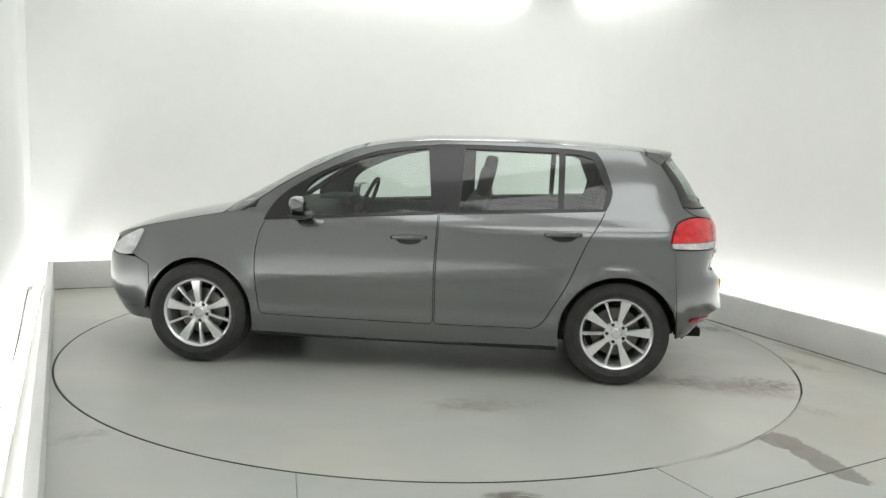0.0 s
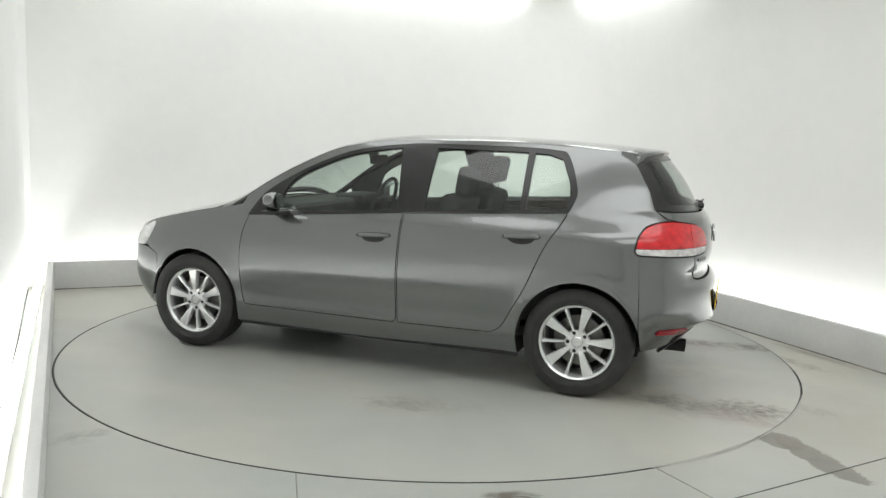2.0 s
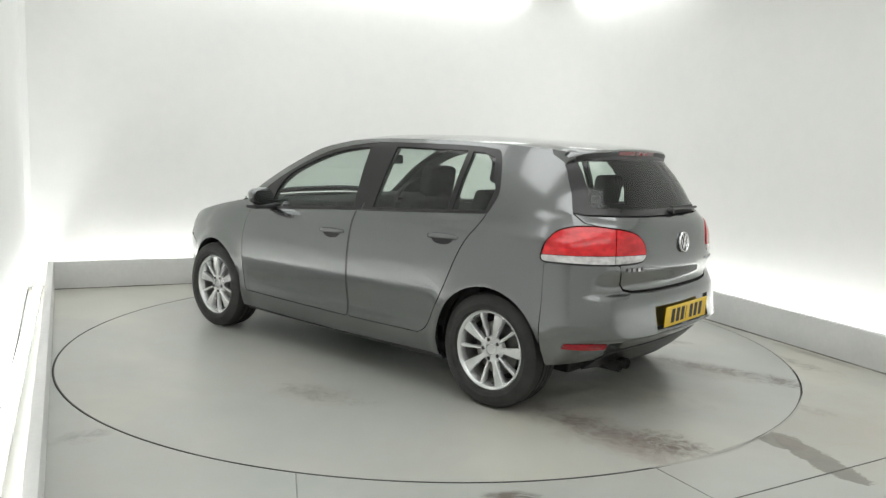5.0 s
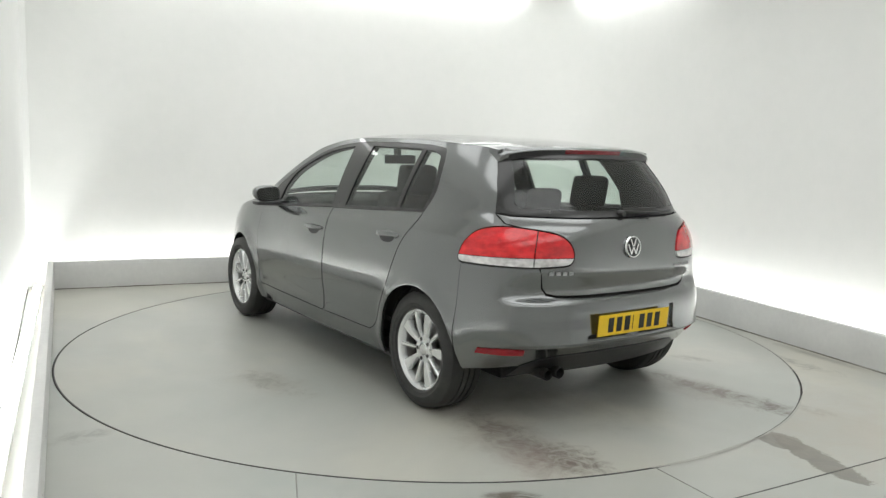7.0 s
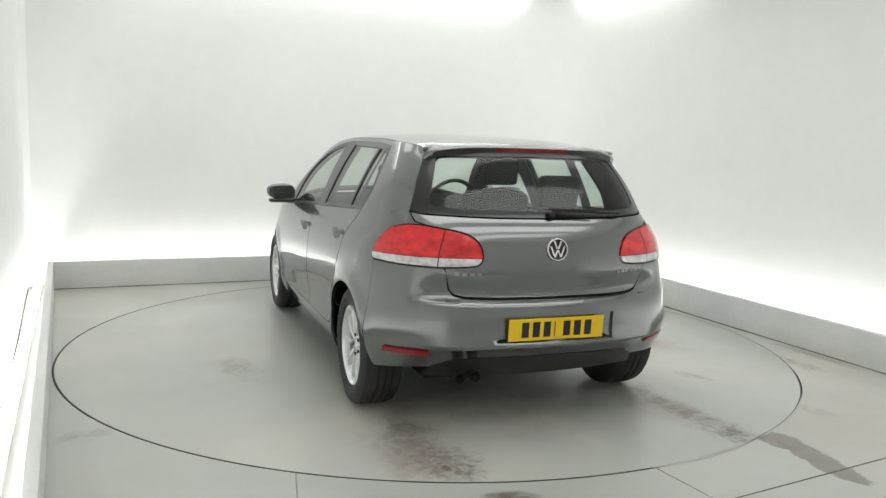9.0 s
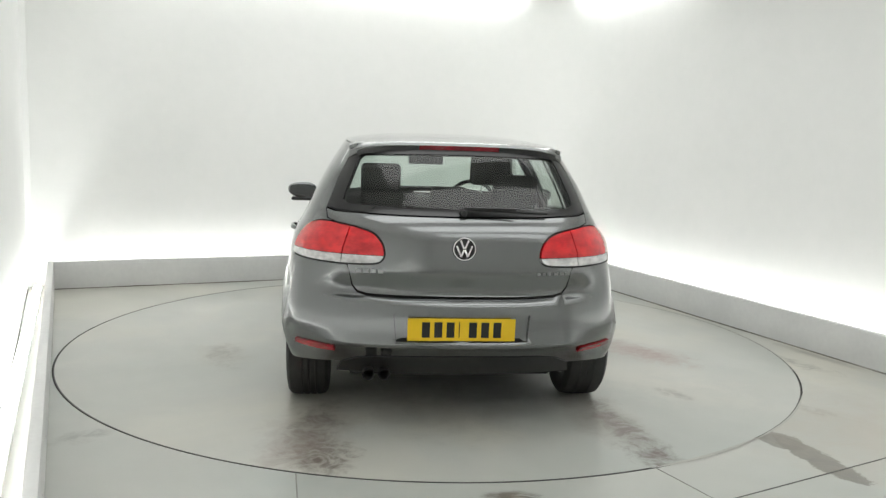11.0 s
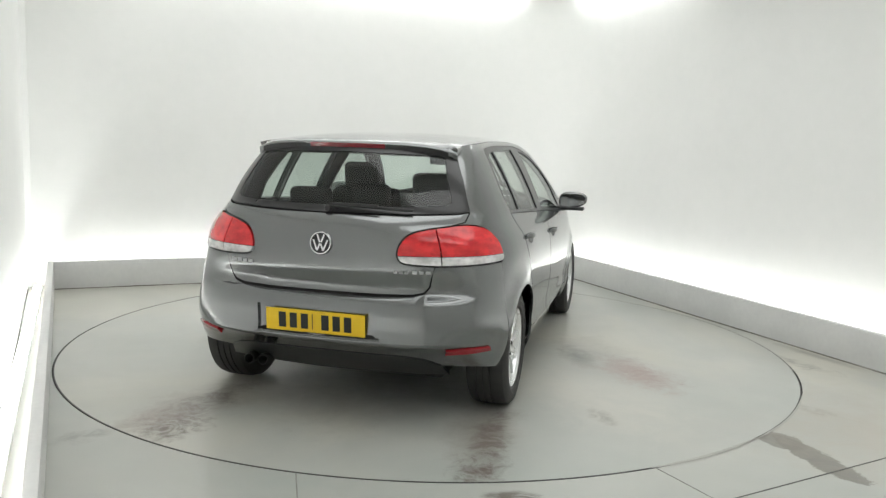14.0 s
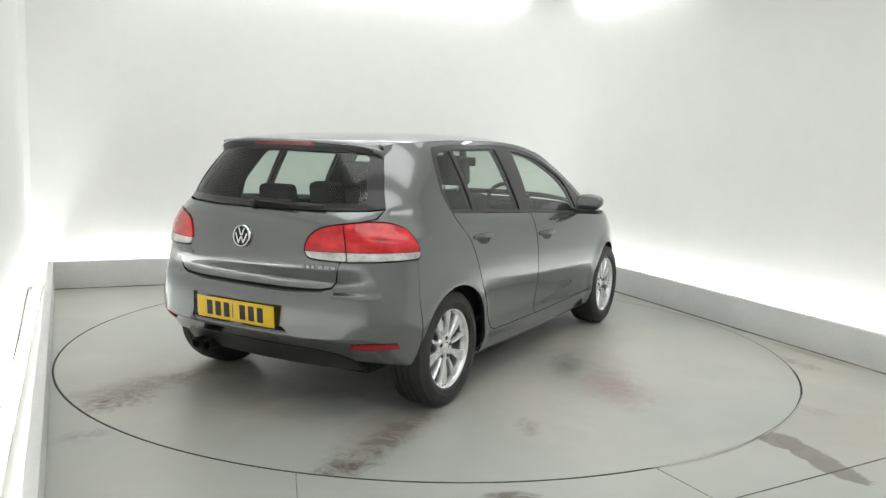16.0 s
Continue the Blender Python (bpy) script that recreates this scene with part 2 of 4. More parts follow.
def tube(points, radius, n=12, closed=False):
    pts = [Vector(p) for p in points]
    bm, rings = bmesh.new(), []
    for i, p in enumerate(pts):
        a, b = pts[i - 1] if (i or closed) else p, pts[(i + 1) % len(pts)] if (i + 1 < len(pts) or closed) else p
        q = (b - a).to_track_quat("Z", "Y")
        rings.append([bm.verts.new(p + q @ Vector((radius * math.cos(2 * math.pi * k / n), radius * math.sin(2 * math.pi * k / n), 0))) for k in range(n)])
    for i in range(len(rings) - (0 if closed else 1)):
        r, s = rings[i], rings[(i + 1) % len(rings)]
        for k in range(n):
            bm.faces.new((r[k], r[(k + 1) % n], s[(k + 1) % n], s[k]))
    if not closed:
        bm.faces.new(rings[0][::-1])
        bm.faces.new(rings[-1])
    return bm


# ---- the booth ----
LEFT, RIGHT, BACK, FRONT, HIGH, TOP = -2.51, 2.607, 2.705, -7.2, 0.252, 3.10
TROUGH, R_TABLE = 0.22, 2.471


def ring_sheet(r0, r1, z):
    n, verts, faces = 192, [], []
    for i in range(n):
        a = 2 * math.pi * i / n
        verts += [(r0 * math.cos(a), r0 * math.sin(a), z), (r1 * math.cos(a), r1 * math.sin(a), z)]
    for i in range(n):
        j = (i + 1) % n
        faces.append((2 * i, 2 * i + 1, 2 * j + 1, 2 * j))
    return verts, faces


# fixed floor round the pit of the turntable, then the pit's dark rim below it
v, f = ring_sheet(R_TABLE + 0.001, 14.0, 0.0)
tagged(mesh("floor", v, f, M_FLOOR), "stained pale grey painted concrete floor", "floor", kind="structure")
v, f = ring_sheet(2.3, R_TABLE + 0.03, -0.02)
tagged(mesh("floor_pit", v, f, M_GAP), "dark steel-rimmed pit under the turntable edge", "pit", kind="structure")


def joint(a, b, width, mat):
    """A sealed saw cut in the floor: a slightly sunk dark strip with soft shoulders."""
    a, b = Vector((*a, 0)), Vector((*b, 0))
    d = (b - a).normalized()
    s = Vector((-d.y, d.x, 0)) * width / 2
    bm, z = bmesh.new(), Vector((0, 0, 0.0025))
    rows = [[bm.verts.new(p + k * s + (z if abs(k) < 1 else Vector((0, 0, 0.0004)))) for k in (-1, -0.5, 0.5, 1)] for p in (a, b)]
    for k in range(3):
        bm.faces.new((rows[0][k], rows[0][k + 1], rows[1][k + 1], rows[1][k]))
    return tagged(part("floor_joint", bm, mat), "thin dark joint sealed into the concrete floor", "joint", kind="structure")


joint((-0.556, -2.412), (-0.40, -3.2), 0.006, M_FAINT)
joint((1.03, -2.25), (1.62, -3.4), 0.006, M_FAINT)
joint((0.95, -2.72), (3.1, -1.55), 0.008, M_SEAL)


def wall_path():
    """Inner line of the white wall in the booth's own axes, with a soft far corner."""
    o, r = TROUGH, 1.0
    pts = [(LEFT - o, FRONT), (LEFT - o, BACK + o - 0.05), (LEFT - o + 0.05, BACK + o)]
    cx, cy = RIGHT + o - r, BACK + o - r
    pts += [(cx + r * math.cos(a), cy + r * math.sin(a)) for a in (math.pi / 2 * (1 - k / 12) for k in range(13))]
    return pts + [(RIGHT + o, FRONT)]


def wall_slab(name, pts, label, z0=-0.02, z1=TOP):
    bm, rows = bmesh.new(), []
    for i, p in enumerate(pts):
        p = Vector(p)
        d = ((Vector(pts[min(i + 1, len(pts) - 1)]) - Vector(pts[max(i - 1, 0)]))).normalized()
        out = p + Vector((-d.y, d.x)) * 0.12
        rows.append([bm.verts.new((*q, z)) for q, z in ((p, z0), (p, z1), (out, z1), (out, z0))])
    for a, b in zip(rows, rows[1:]):
        for k in range(4):
            bm.faces.new((a[k], b[k], b[(k + 1) % 4], a[(k + 1) % 4]))
    bm.faces.new(rows[0]), bm.faces.new(rows[-1][::-1])
    ob = part(name, bm, M_WALL, smooth=True, angle=40)
    ob.matrix_world = ROOM
    return tagged(ob, label, "wall", kind="structure")


WALL = wall_path()
wall_slab("wall_west", WALL[:2], "plain matt white booth wall")
wall_slab("wall_north", WALL[1:], "plain matt white booth wall with a softly rounded corner")
wall_slab("wall_south", [(RIGHT + 0.3, FRONT), (LEFT - 0.3, FRONT)], "plain matt white booth wall")
ob = part("ceiling", boxes(((LEFT - 0.4, FRONT - 0.2, TOP), (RIGHT + 0.4, BACK + 0.4, TOP + 0.1))), M_WALL)
ob.matrix_world = ROOM
tagged(ob, "plain white booth ceiling", "ceiling", kind="structure")


def ledge(lo, hi, label, lean=0.0):
    """lean: how far the ledge drifts off the booth's axis for each metre from the far end."""
    bm = boxes((lo, hi), bevel=0.006)
    for v in bm.verts:
        v.co.x += (hi[1] - v.co.y) * lean
    ob = part("ledge", bm, M_LEDGE, smooth=True)
    ob.matrix_world = ROOM
    return tagged(ob, label, "ledge", group="light ledges", kind="structure")


T = 0.05
west = ledge((LEFT - T, FRONT + 0.6, -0.01), (LEFT, BACK + T, HIGH), "low painted upstand hiding a strip light beside the wall", 0.0115)
ledge((LEFT + 0.001, BACK, -0.01), (RIGHT + T, BACK + T, HIGH - 0.001), "low painted upstand hiding a strip light beside the wall")
ledge((RIGHT, FRONT + 0.6, -0.01), (RIGHT + T, BACK - 0.001, HIGH), "low painted upstand hiding a strip light beside the wall", -0.0235)


def strip_light(name, a, b, width, z, mat, up, label, group):
    """A slim housing from a to b with a glowing diffuser on its upper or lower face."""
    a, b = Vector((*a, z)), Vector((*b, z))
    ln = (b - a).length
    turn = math.atan2(b.y - a.y, b.x - a.x)
    t = thing(name, label, "light", group, ROOM @ Matrix.Translation(a) @ Matrix.Rotation(turn, 4, "Z"))
    h, s = 0.035, 1 if up else -1
    part("housing", boxes(((0, -width / 2, -h / 2), (ln, width / 2, h / 2)), bevel=0.004), M_ALU, t)
    lo, hi = sorted((s * (h / 2 + 0.001), s * (h / 2 + 0.012)))
    part("diffuser", boxes(((0.015, -width / 2 + 0.008, lo), (ln - 0.015, width / 2 - 0.008, hi))), mat, t, "glowing white diffuser")
    return t


gap = boxes(((LEFT - TROUGH + 0.003, -0.1, 0.0), (LEFT - TROUGH + 0.011, 2.75, 0.006)))
for v in gap.verts:
    v.co.x += (2.75 - v.co.y) * 0.0135
gap = part("trim", gap, M_GAP)
gap.matrix_world = ROOM
tagged(gap, "thin grey sealing strip at the foot of the wall", "trim", kind="structure")
# round pale screw heads along the foot of the west ledge
for y in (-1.02, -1.44, -2.06):
    bm = lathe([(0.0, 0.004), (0.005, 0.0035), (0.008, 0.001), (0.008, -0.004)], 14, "x")
    bmesh.ops.translate(bm, vec=(LEFT + (BACK + T - y) * 0.0115, y, 0.10), verts=bm.verts[:])
    part("screw", bm, M_ALU, west, smooth=True)


def skirt(a, b, width):
    """Dirty sealed joint between a ledge and the floor, in the booth's axes."""
    a, b = Vector((*a, 0)), Vector((*b, 0))
    d = (b - a).normalized()
    side = Vector((d.y, -d.x, 0)) * width
    bm = bmesh.new()
    rows = [[bm.verts.new(p + side * k + Vector((0, 0, h))) for k, h in ((0, 0.009), (0.4, 0.006), (1, 0.001))] for p in (a, b)]
    for k in range(2):
        bm.faces.new((rows[0][k], rows[0][k + 1], rows[1][k + 1], rows[1][k]))
    ob = part("floor_joint", bm, M_DIRT)
    ob.matrix_world = ROOM
    return tagged(ob, "dirty sealed joint between ledge and floor", "joint", kind="structure")


skirt((2.6065, 2.70), (2.6065 - 9.3 * 0.0235, -6.6), 0.012)
skirt((LEFT + 0.001, BACK - 0.001), (2.60, BACK - 0.001), 0.007)


def packed_dust(a0, a1, r0, r1, label):
    """Pale dust that fills a stretch of the gap round the turntable."""
    k, verts, faces = max(4, int((a1 - a0) / 1.5)), [], []
    for i in range(k + 1):
        a, taper = radians(a0 + (a1 - a0) * i / k), min(1.0, 4.0 * min(i, k - i) / k + 0.15)
        mid = (r0 + r1) / 2
        for r in (mid - (mid - r0) * taper, mid + (r1 - mid) * taper):
            verts.append((r * math.cos(a), r * math.sin(a), 0.0018))
    for i in range(k):
        faces.append((2 * i, 2 * i + 1, 2 * i + 3, 2 * i + 2))
    return tagged(mesh("trim", verts, faces, M_DUST), label, "dust", kind="structure")


packed_dust(-66, -47, R_TABLE - 0.016, R_TABLE + 0.008, "pale dust packed into the gap round the turntable")
packed_dust(-52, -26, R_TABLE - 0.007, R_TABLE + 0.006, "pale dust packed into the gap round the turntable")
packed_dust(-13, 141, R_TABLE - 0.016, R_TABLE + 0.008, "pale dust packed into the gap round the turntable")

COVE = "slim white strip light lying behind the low ledge"
m = TROUGH / 2 + T / 2
strip_light("cove_light", (LEFT - m, FRONT + 0.8), (LEFT - m, BACK), 0.07, 0.0185, M_COVE, True, COVE, "ledge strip lights")
strip_light("cove_light", (LEFT + 0.1, BACK + m), (RIGHT - 0.1, BACK + m), 0.07, 0.0185, M_COVE, True, COVE, "ledge strip lights")
strip_light("cove_light", (RIGHT + m, BACK), (RIGHT + m, FRONT + 0.8), 0.07, 0.0185, M_COVE, True, COVE, "ledge strip lights")
EDGE = "slim white strip light fixed to the ceiling along the wall"
strip_light("edge_light", (RIGHT - 0.3, BACK + 0.1), (LEFT + 0.3, BACK + 0.1), 0.12, TOP - 0.019, M_EDGE, False, EDGE, "ceiling edge lights")
strip_light("edge_light", (RIGHT + 0.1, BACK - 0.3), (RIGHT + 0.1, 0.6), 0.12, TOP - 0.019, M_EDGE, False, EDGE, "ceiling edge lights")
for y in (1.5, 0.0, -1.5, -3.2, -4.9):
    strip_light("ceiling_light", (-1.7, y), (1.7, y), 1.05, TOP - 0.019, M_TUBE, False, "wide flat white ceiling light panel", "ceiling light panels")

# ---- the turntable: its space is the car's, so that its patches turn with the car ----
OFF = Vector((0.078, 0.036, 0))
turntable = thing("turntable", "round stained concrete car turntable set flush into the floor", "turntable")
n, verts, faces = 192, [(-OFF.x, -OFF.y, 0.0)], []
for r, z in ((0.8, 0.0), (1.6, 0.0), (R_TABLE - 0.012, 0.0), (R_TABLE - 0.007, -0.004), (R_TABLE - 0.007, -0.05)):
    verts += [(-OFF.x + r * math.cos(2 * math.pi * i / n), -OFF.y + r * math.sin(2 * math.pi * i / n), z) for i in range(n)]
for i in range(n):
    j = (i + 1) % n
    faces.append((0, 1 + i, 1 + j))
    for k in range(4):
        faces.append((1 + k * n + i, 1 + (k + 1) * n + i, 1 + (k + 1) * n + j, 1 + k * n + j))
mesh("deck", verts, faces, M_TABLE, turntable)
part("rim", lathe([(R_TABLE - 0.0125, 0.0005), (R_TABLE - 0.0115, 0.001), (R_TABLE - 0.0075, 0.001), (R_TABLE - 0.006, 0.0), (R_TABLE - 0.006, -0.05)], 192, "z"), M_STEEL, turntable, "thin dark steel edge", smooth=True).matrix_basis = Matrix.Translation(-OFF)

# ---- the car's skin: level outlines stacked by height ----
def pchip(xs, ys):
    """A smooth curve through a few points that never overshoots."""
    x, y = np.array(xs, float), np.array(ys, float)
    h, d = np.diff(x), np.diff(y) / np.diff(x)
    m = np.zeros_like(y)
    m[0], m[-1] = d[0], d[-1]
    for i in range(1, len(x) - 1):
        if d[i - 1] * d[i] > 0:
            a, b = 2 * h[i] + h[i - 1], h[i] + 2 * h[i - 1]
            m[i] = (a + b) / (a / d[i - 1] + b / d[i])

    def f(q):
        q = np.clip(np.asarray(q, float), x[0], x[-1])
        i = np.clip(np.searchsorted(x, q) - 1, 0, len(x) - 2)
        t = (q - x[i]) / h[i]
        return (y[i] * (1 + 2 * t) * (1 - t) ** 2 + m[i] * h[i] * t * (1 - t) ** 2 + y[i + 1] * t * t * (3 - 2 * t) + m[i + 1] * h[i] * t * t * (t - 1))
    return f


XM, PX, QY = -0.4, 5.0, 4.0
square = pchip([0.35, 0.75, 1.06, 1.25, 1.46], [1.85, 1.40, 1.28, 1.27, 1.2])      # how much squarer the tail is than its plain outline
half_width = pchip([0.15, 0.22, 0.30, 0.335, 0.40, 0.50, 0.60, 0.70, 0.80, 0.88, 0.93, 0.97, 1.0, 1.1, 1.2, 1.3, 1.4, 1.46],
                   [0.80, 0.836, 0.866, 0.873, 0.872, 0.884, 0.892, 0.890, 0.881, 0.868, 0.853, 0.83, 0.812, 0.768, 0.721, 0.667, 0.605, 0.56])
rear_end = pchip([0.15, 0.30, 0.40, 0.435, 0.455, 0.48, 0.60, 0.65, 0.676, 0.70, 0.80, 0.92, 1.0, 1.05, 1.07, 1.2, 1.37, 1.46],
                 [-1.68, -1.842, -1.943, -1.994, -2.028, -2.012, -2.0, -1.99, -1.945, -1.938, -1.963, -1.957, -1.935, -1.895, -1.868, -1.79, -1.66, -1.57])
plain_end = pchip([0.15, 0.30, 0.40, 0.455, 0.52, 0.62, 0.72, 0.82, 0.92, 1.0, 1.05, 1.07, 1.2, 1.37, 1.46],
                  [-1.73, -1.868, -1.942, -1.980, -1.997, -1.992, -1.98, -1.967, -1.957, -1.935, -1.895, -1.868, -1.80, -1.675, -1.58])
front_end = pchip([0.15, 0.30, 0.45, 0.60, 0.72, 0.85, 1.0, 1.2, 1.46], [1.95, 2.05, 2.11, 2.10, 2.06, 1.96, 1.75, 1.3, 0.9])
rear_sag = pchip([0.15, 0.6, 1.0, 1.15, 1.46], [0.10, 0.12, 0.11, 0.068, 0.06])
AXLES = (1.30, -1.285)
R_WHEEL, R_ARCH = 0.317, 0.352

_q = np.linspace(0, 1, 3000)
_a = np.pi / 2 * np.where(_q < 0.5, 2 * _q ** 2, 1 - 2 * (1 - _q) ** 2)
_X = np.concatenate([np.cos(_a) ** (2 / PX), -np.cos(_a[::-1][1:]) ** (2 / PX)])
_Y = np.concatenate([np.sin(_a) ** (2 / QY), np.sin(_a[::-1][1:]) ** (2 / QY)])
_X[len(_a) - 1] = 0.0


def level(X, Y, z):
    z = np.asarray(z, float)
    X = np.where(X > 0, np.maximum(X, 1e-9) ** (1 / square(z)), X)
    side = np.clip((np.abs(Y) - 0.60) / 0.30, 0, 1)
    side = side * side * (3 - 2 * side)
    end = rear_end(z) * (1 - side) + plain_end(z) * side
    rear = XM - (XM - end) * X + rear_sag(z) * Y ** 2 * np.maximum(X, 0) ** 4
    x = np.where(X >= 0, rear, XM - (front_end(z) - XM) * X)
    return x, half_width(z) * Y


_lx, _ly = level(_X, _Y, np.full_like(_X, 0.7))
S_TAB = np.concatenate([[0], np.cumsum(np.hypot(np.diff(_lx), np.diff(_ly)))])
S_END = S_TAB[-1]


def skin(s, z):
    """Point of the skin: s runs round the car from the tail's middle (left side positive), z is the height."""
    s, z = np.asarray(s, float), np.asarray(z, float)
    k = np.abs(s)
    x, y = level(np.interp(k, S_TAB, _X), np.interp(k, S_TAB, _Y), z)
    for ax in AXLES:
        r = np.hypot(x - ax, z - R_WHEEL)
        y = y + np.where(y > 0.6, 0.020 * np.exp(-((r - 0.352) / 0.055) ** 2), 0)
    t = np.clip((-1.42 - x) / 0.2, 0, 1)                 # the bumper swells out behind the rear wheel
    y = y + 0.022 * t * t * (3 - 2 * t) * np.clip(np.abs(y) / 0.8, 0, 1) ** 3 * np.exp(-((z - 0.42) / 0.17) ** 2)
    return np.stack([x, np.sign(s) * y, z], -1)


def skin_normal(s, z, h=0.006):
    n = np.cross(skin(s + h, z) - skin(s - h, z), skin(s, z + h) - skin(s, z - h))
    n = n / np.maximum(np.linalg.norm(n, axis=-1, keepdims=True), 1e-9)
    p = skin(s, z)
    flip = np.sum(n * (p - np.array([-0.2, 0, 0.6])), -1) < 0
    n[flip] *= -1
    return n


def by_side(x, z):
    """s of the left side's point at x and z."""
    lx, _ = level(_X, _Y, np.full_like(_X, z))
    return float(np.interp(x, lx, S_TAB))


def by_rear(y, z):
    k = len(_a)
    return float(np.sign(y) * np.interp(abs(y) / half_width(z), _Y[:k], S_TAB[:k]))


def outline(points, closed=True, smooth=False, step=0.03):
    """Points ('s', x, z) on the side, ('r', y, z) on the tail or (s, z), as a dense line in (s, z)."""
    def flat(tag, c, z):
        return (float(c), float(z)) if tag is None else (by_side(c, z) if tag == "s" else by_rear(c, z), float(z))

    pts = [p if isinstance(p[0], str) else (None, *p) for p in points]
    if smooth and len({p[0] for p in pts}) > 1:                       # a curve across tail and side runs in (s, z)
        pts = [(None, *flat(*p)) for p in pts]
    n, out = len(pts), []
    for i in range(n if closed else n - 1):
        p, q = pts[i], pts[(i + 1) % n]
        if p[0] != q[0]:
            p, q = (None, *flat(*p)), (None, *flat(*q))
        a, b, tag = np.array(p[1:], float), np.array(q[1:], float), p[0]
        k = max(1, int(np.linalg.norm(b - a) / step))
        if smooth:
            a0 = np.array(pts[i - 1][1:], float) if (i or closed) else a
            b1 = np.array(pts[(i + 2) % n][1:], float) if (i + 2 < n or closed) else b
            k = max(k, 4)
            for t in np.arange(k) / k:
                out.append(flat(tag, *(0.5 * (2 * a + (b - a0) * t + (2 * a0 - 5 * a + 4 * b - b1) * t ** 2 + (3 * a - a0 - 3 * b + b1) * t ** 3))))
        else:
            out += [flat(tag, *(a + (b - a) * t)) for t in np.arange(k) / k]
    if not closed:
        out.append(flat(*pts[-1]))
    return out


def inside(P, poly):
    P, q = np.asarray(P, float), np.asarray(poly, float)
    x, y, r = P[:, 0], P[:, 1], np.zeros(len(P), bool)
    for (ax, ay), (bx, by) in zip(q, np.roll(q, -1, 0)):
        hit = (ay > y) != (by > y)
        r ^= hit & (x < (bx - ax) * (y - ay) / (by - ay if by != ay else 1e-12) + ax)
    return r


def edge_gap(P, poly):
    P, q = np.asarray(P, float), np.asarray(poly, float)
    best = np.full(len(P), 9.0)
    for a, b in zip(q, np.roll(q, -1, 0)):
        d = b - a
        t = np.clip(((P - a) @ d) / max(d @ d, 1e-12), 0, 1)
        best = np.minimum(best, np.linalg.norm(P - a - t[:, None] * d, axis=1))
    return best


def fill(outer, holes=(), step=0.04):
    """Triangles over an outline less its holes, all in the plane of (s, z)."""
    from mathutils.geometry import delaunay_2d_cdt
    lo, hi = np.min(outer, 0), np.max(outer, 0)
    gx, gy = np.meshgrid(np.arange(lo[0] + step / 2, hi[0], step), np.arange(lo[1] + step / 2, hi[1], step))
    gx = gx + (np.arange(gx.shape[0]) % 2)[:, None] * step / 2
    G = np.stack([gx.ravel(), gy.ravel()], 1)
    keep = inside(G, outer) & (edge_gap(G, outer) > 0.45 * step)
    for h in holes:
        keep &= ~inside(G, h) & (edge_gap(G, h) > 0.45 * step)
    verts, edges = [Vector(map(float, p)) for p in G[keep]], []
    for loop in (outer, *holes):
        k = len(verts)
        verts += [Vector(map(float, p)) for p in loop]
        edges += [(k + i, k + (i + 1) % len(loop)) for i in range(len(loop))]
    V, _, F, *_ = delaunay_2d_cdt(verts, edges, [], 0, 1e-6)
    V = np.array([tuple(p) for p in V])
    F = np.array([tuple(q)[:3] for q in F], int)
    c = V[F].mean(1)
    ok = inside(c, outer)
    for h in holes:
        ok &= ~inside(c, h)
    F = F[ok]
    used = np.unique(F)
    back = np.full(len(V), -1)
    back[used] = np.arange(len(used))
    return V[used], back[F]


def shell(name, place, normal, V, F, mat, parent, offset=0.0, thick=0.014, side=1, label=""):
    """A curved sheet with turned-in edges from a flat filling; place and normal map the flat into space."""
    P, N = place(V[:, 0], V[:, 1]), normal(V[:, 0], V[:, 1])
    flip = np.array([1, side, 1])
    A, B = (P + N * offset) * flip, (P + N * (offset - thick)) * flip
    N = N * flip
    k = len(V)
    tri = A[F]
    up = np.sum(np.cross(tri[:, 1] - tri[:, 0], tri[:, 2] - tri[:, 0]) * N[F].mean(1), 1) > 0
    F = np.where(up[:, None], F, F[:, ::-1])
    faces = [tuple(f) for f in F]
    verts, normals = list(A), list(N)
    if thick:
        count = {}
        for f in faces:
            for a, b in ((f[0], f[1]), (f[1], f[2]), (f[2], f[0])):
                count[(a, b)] = 1
        rim = [e for e in count if (e[1], e[0]) not in count]
        new_id = {}
        for a, b in rim:
            d = A[b] - A[a]
            out = np.cross(d, N[a])
            out = out / max(np.linalg.norm(out), 1e-9)
            q = []
            for p in (A[a], A[b], B[b], B[a]):
                q.append(len(verts))
                verts.append(p)
                normals.append(out)
            faces.append((q[1], q[0], q[3], q[2]))
    return mesh(name, verts, faces, mat, parent, label, smooth=True, normals=normals)


def panel(name, outer, holes, mat, parent, offset=0.0, thick=0.014, side=1, step=0.04, label=""):
    V, F = fill(outer, holes, step)
    return shell(name, skin, skin_normal, V, F, mat, parent, offset, thick, side, label)


def grow(poly, d):
    """Move an outline outwards (or in) by d."""
    q = np.asarray(poly, float)
    t = np.roll(q, -1, 0) - np.roll(q, 1, 0)
    t = t / np.maximum(np.linalg.norm(t, axis=1, keepdims=True), 1e-9)
    area = np.sum(q[:, 0] * np.roll(q[:, 1], -1) - np.roll(q[:, 0], -1) * q[:, 1])
    n = np.stack([t[:, 1], -t[:, 0]], 1) * (1 if area > 0 else -1)
    return [tuple(p) for p in q + n * d]


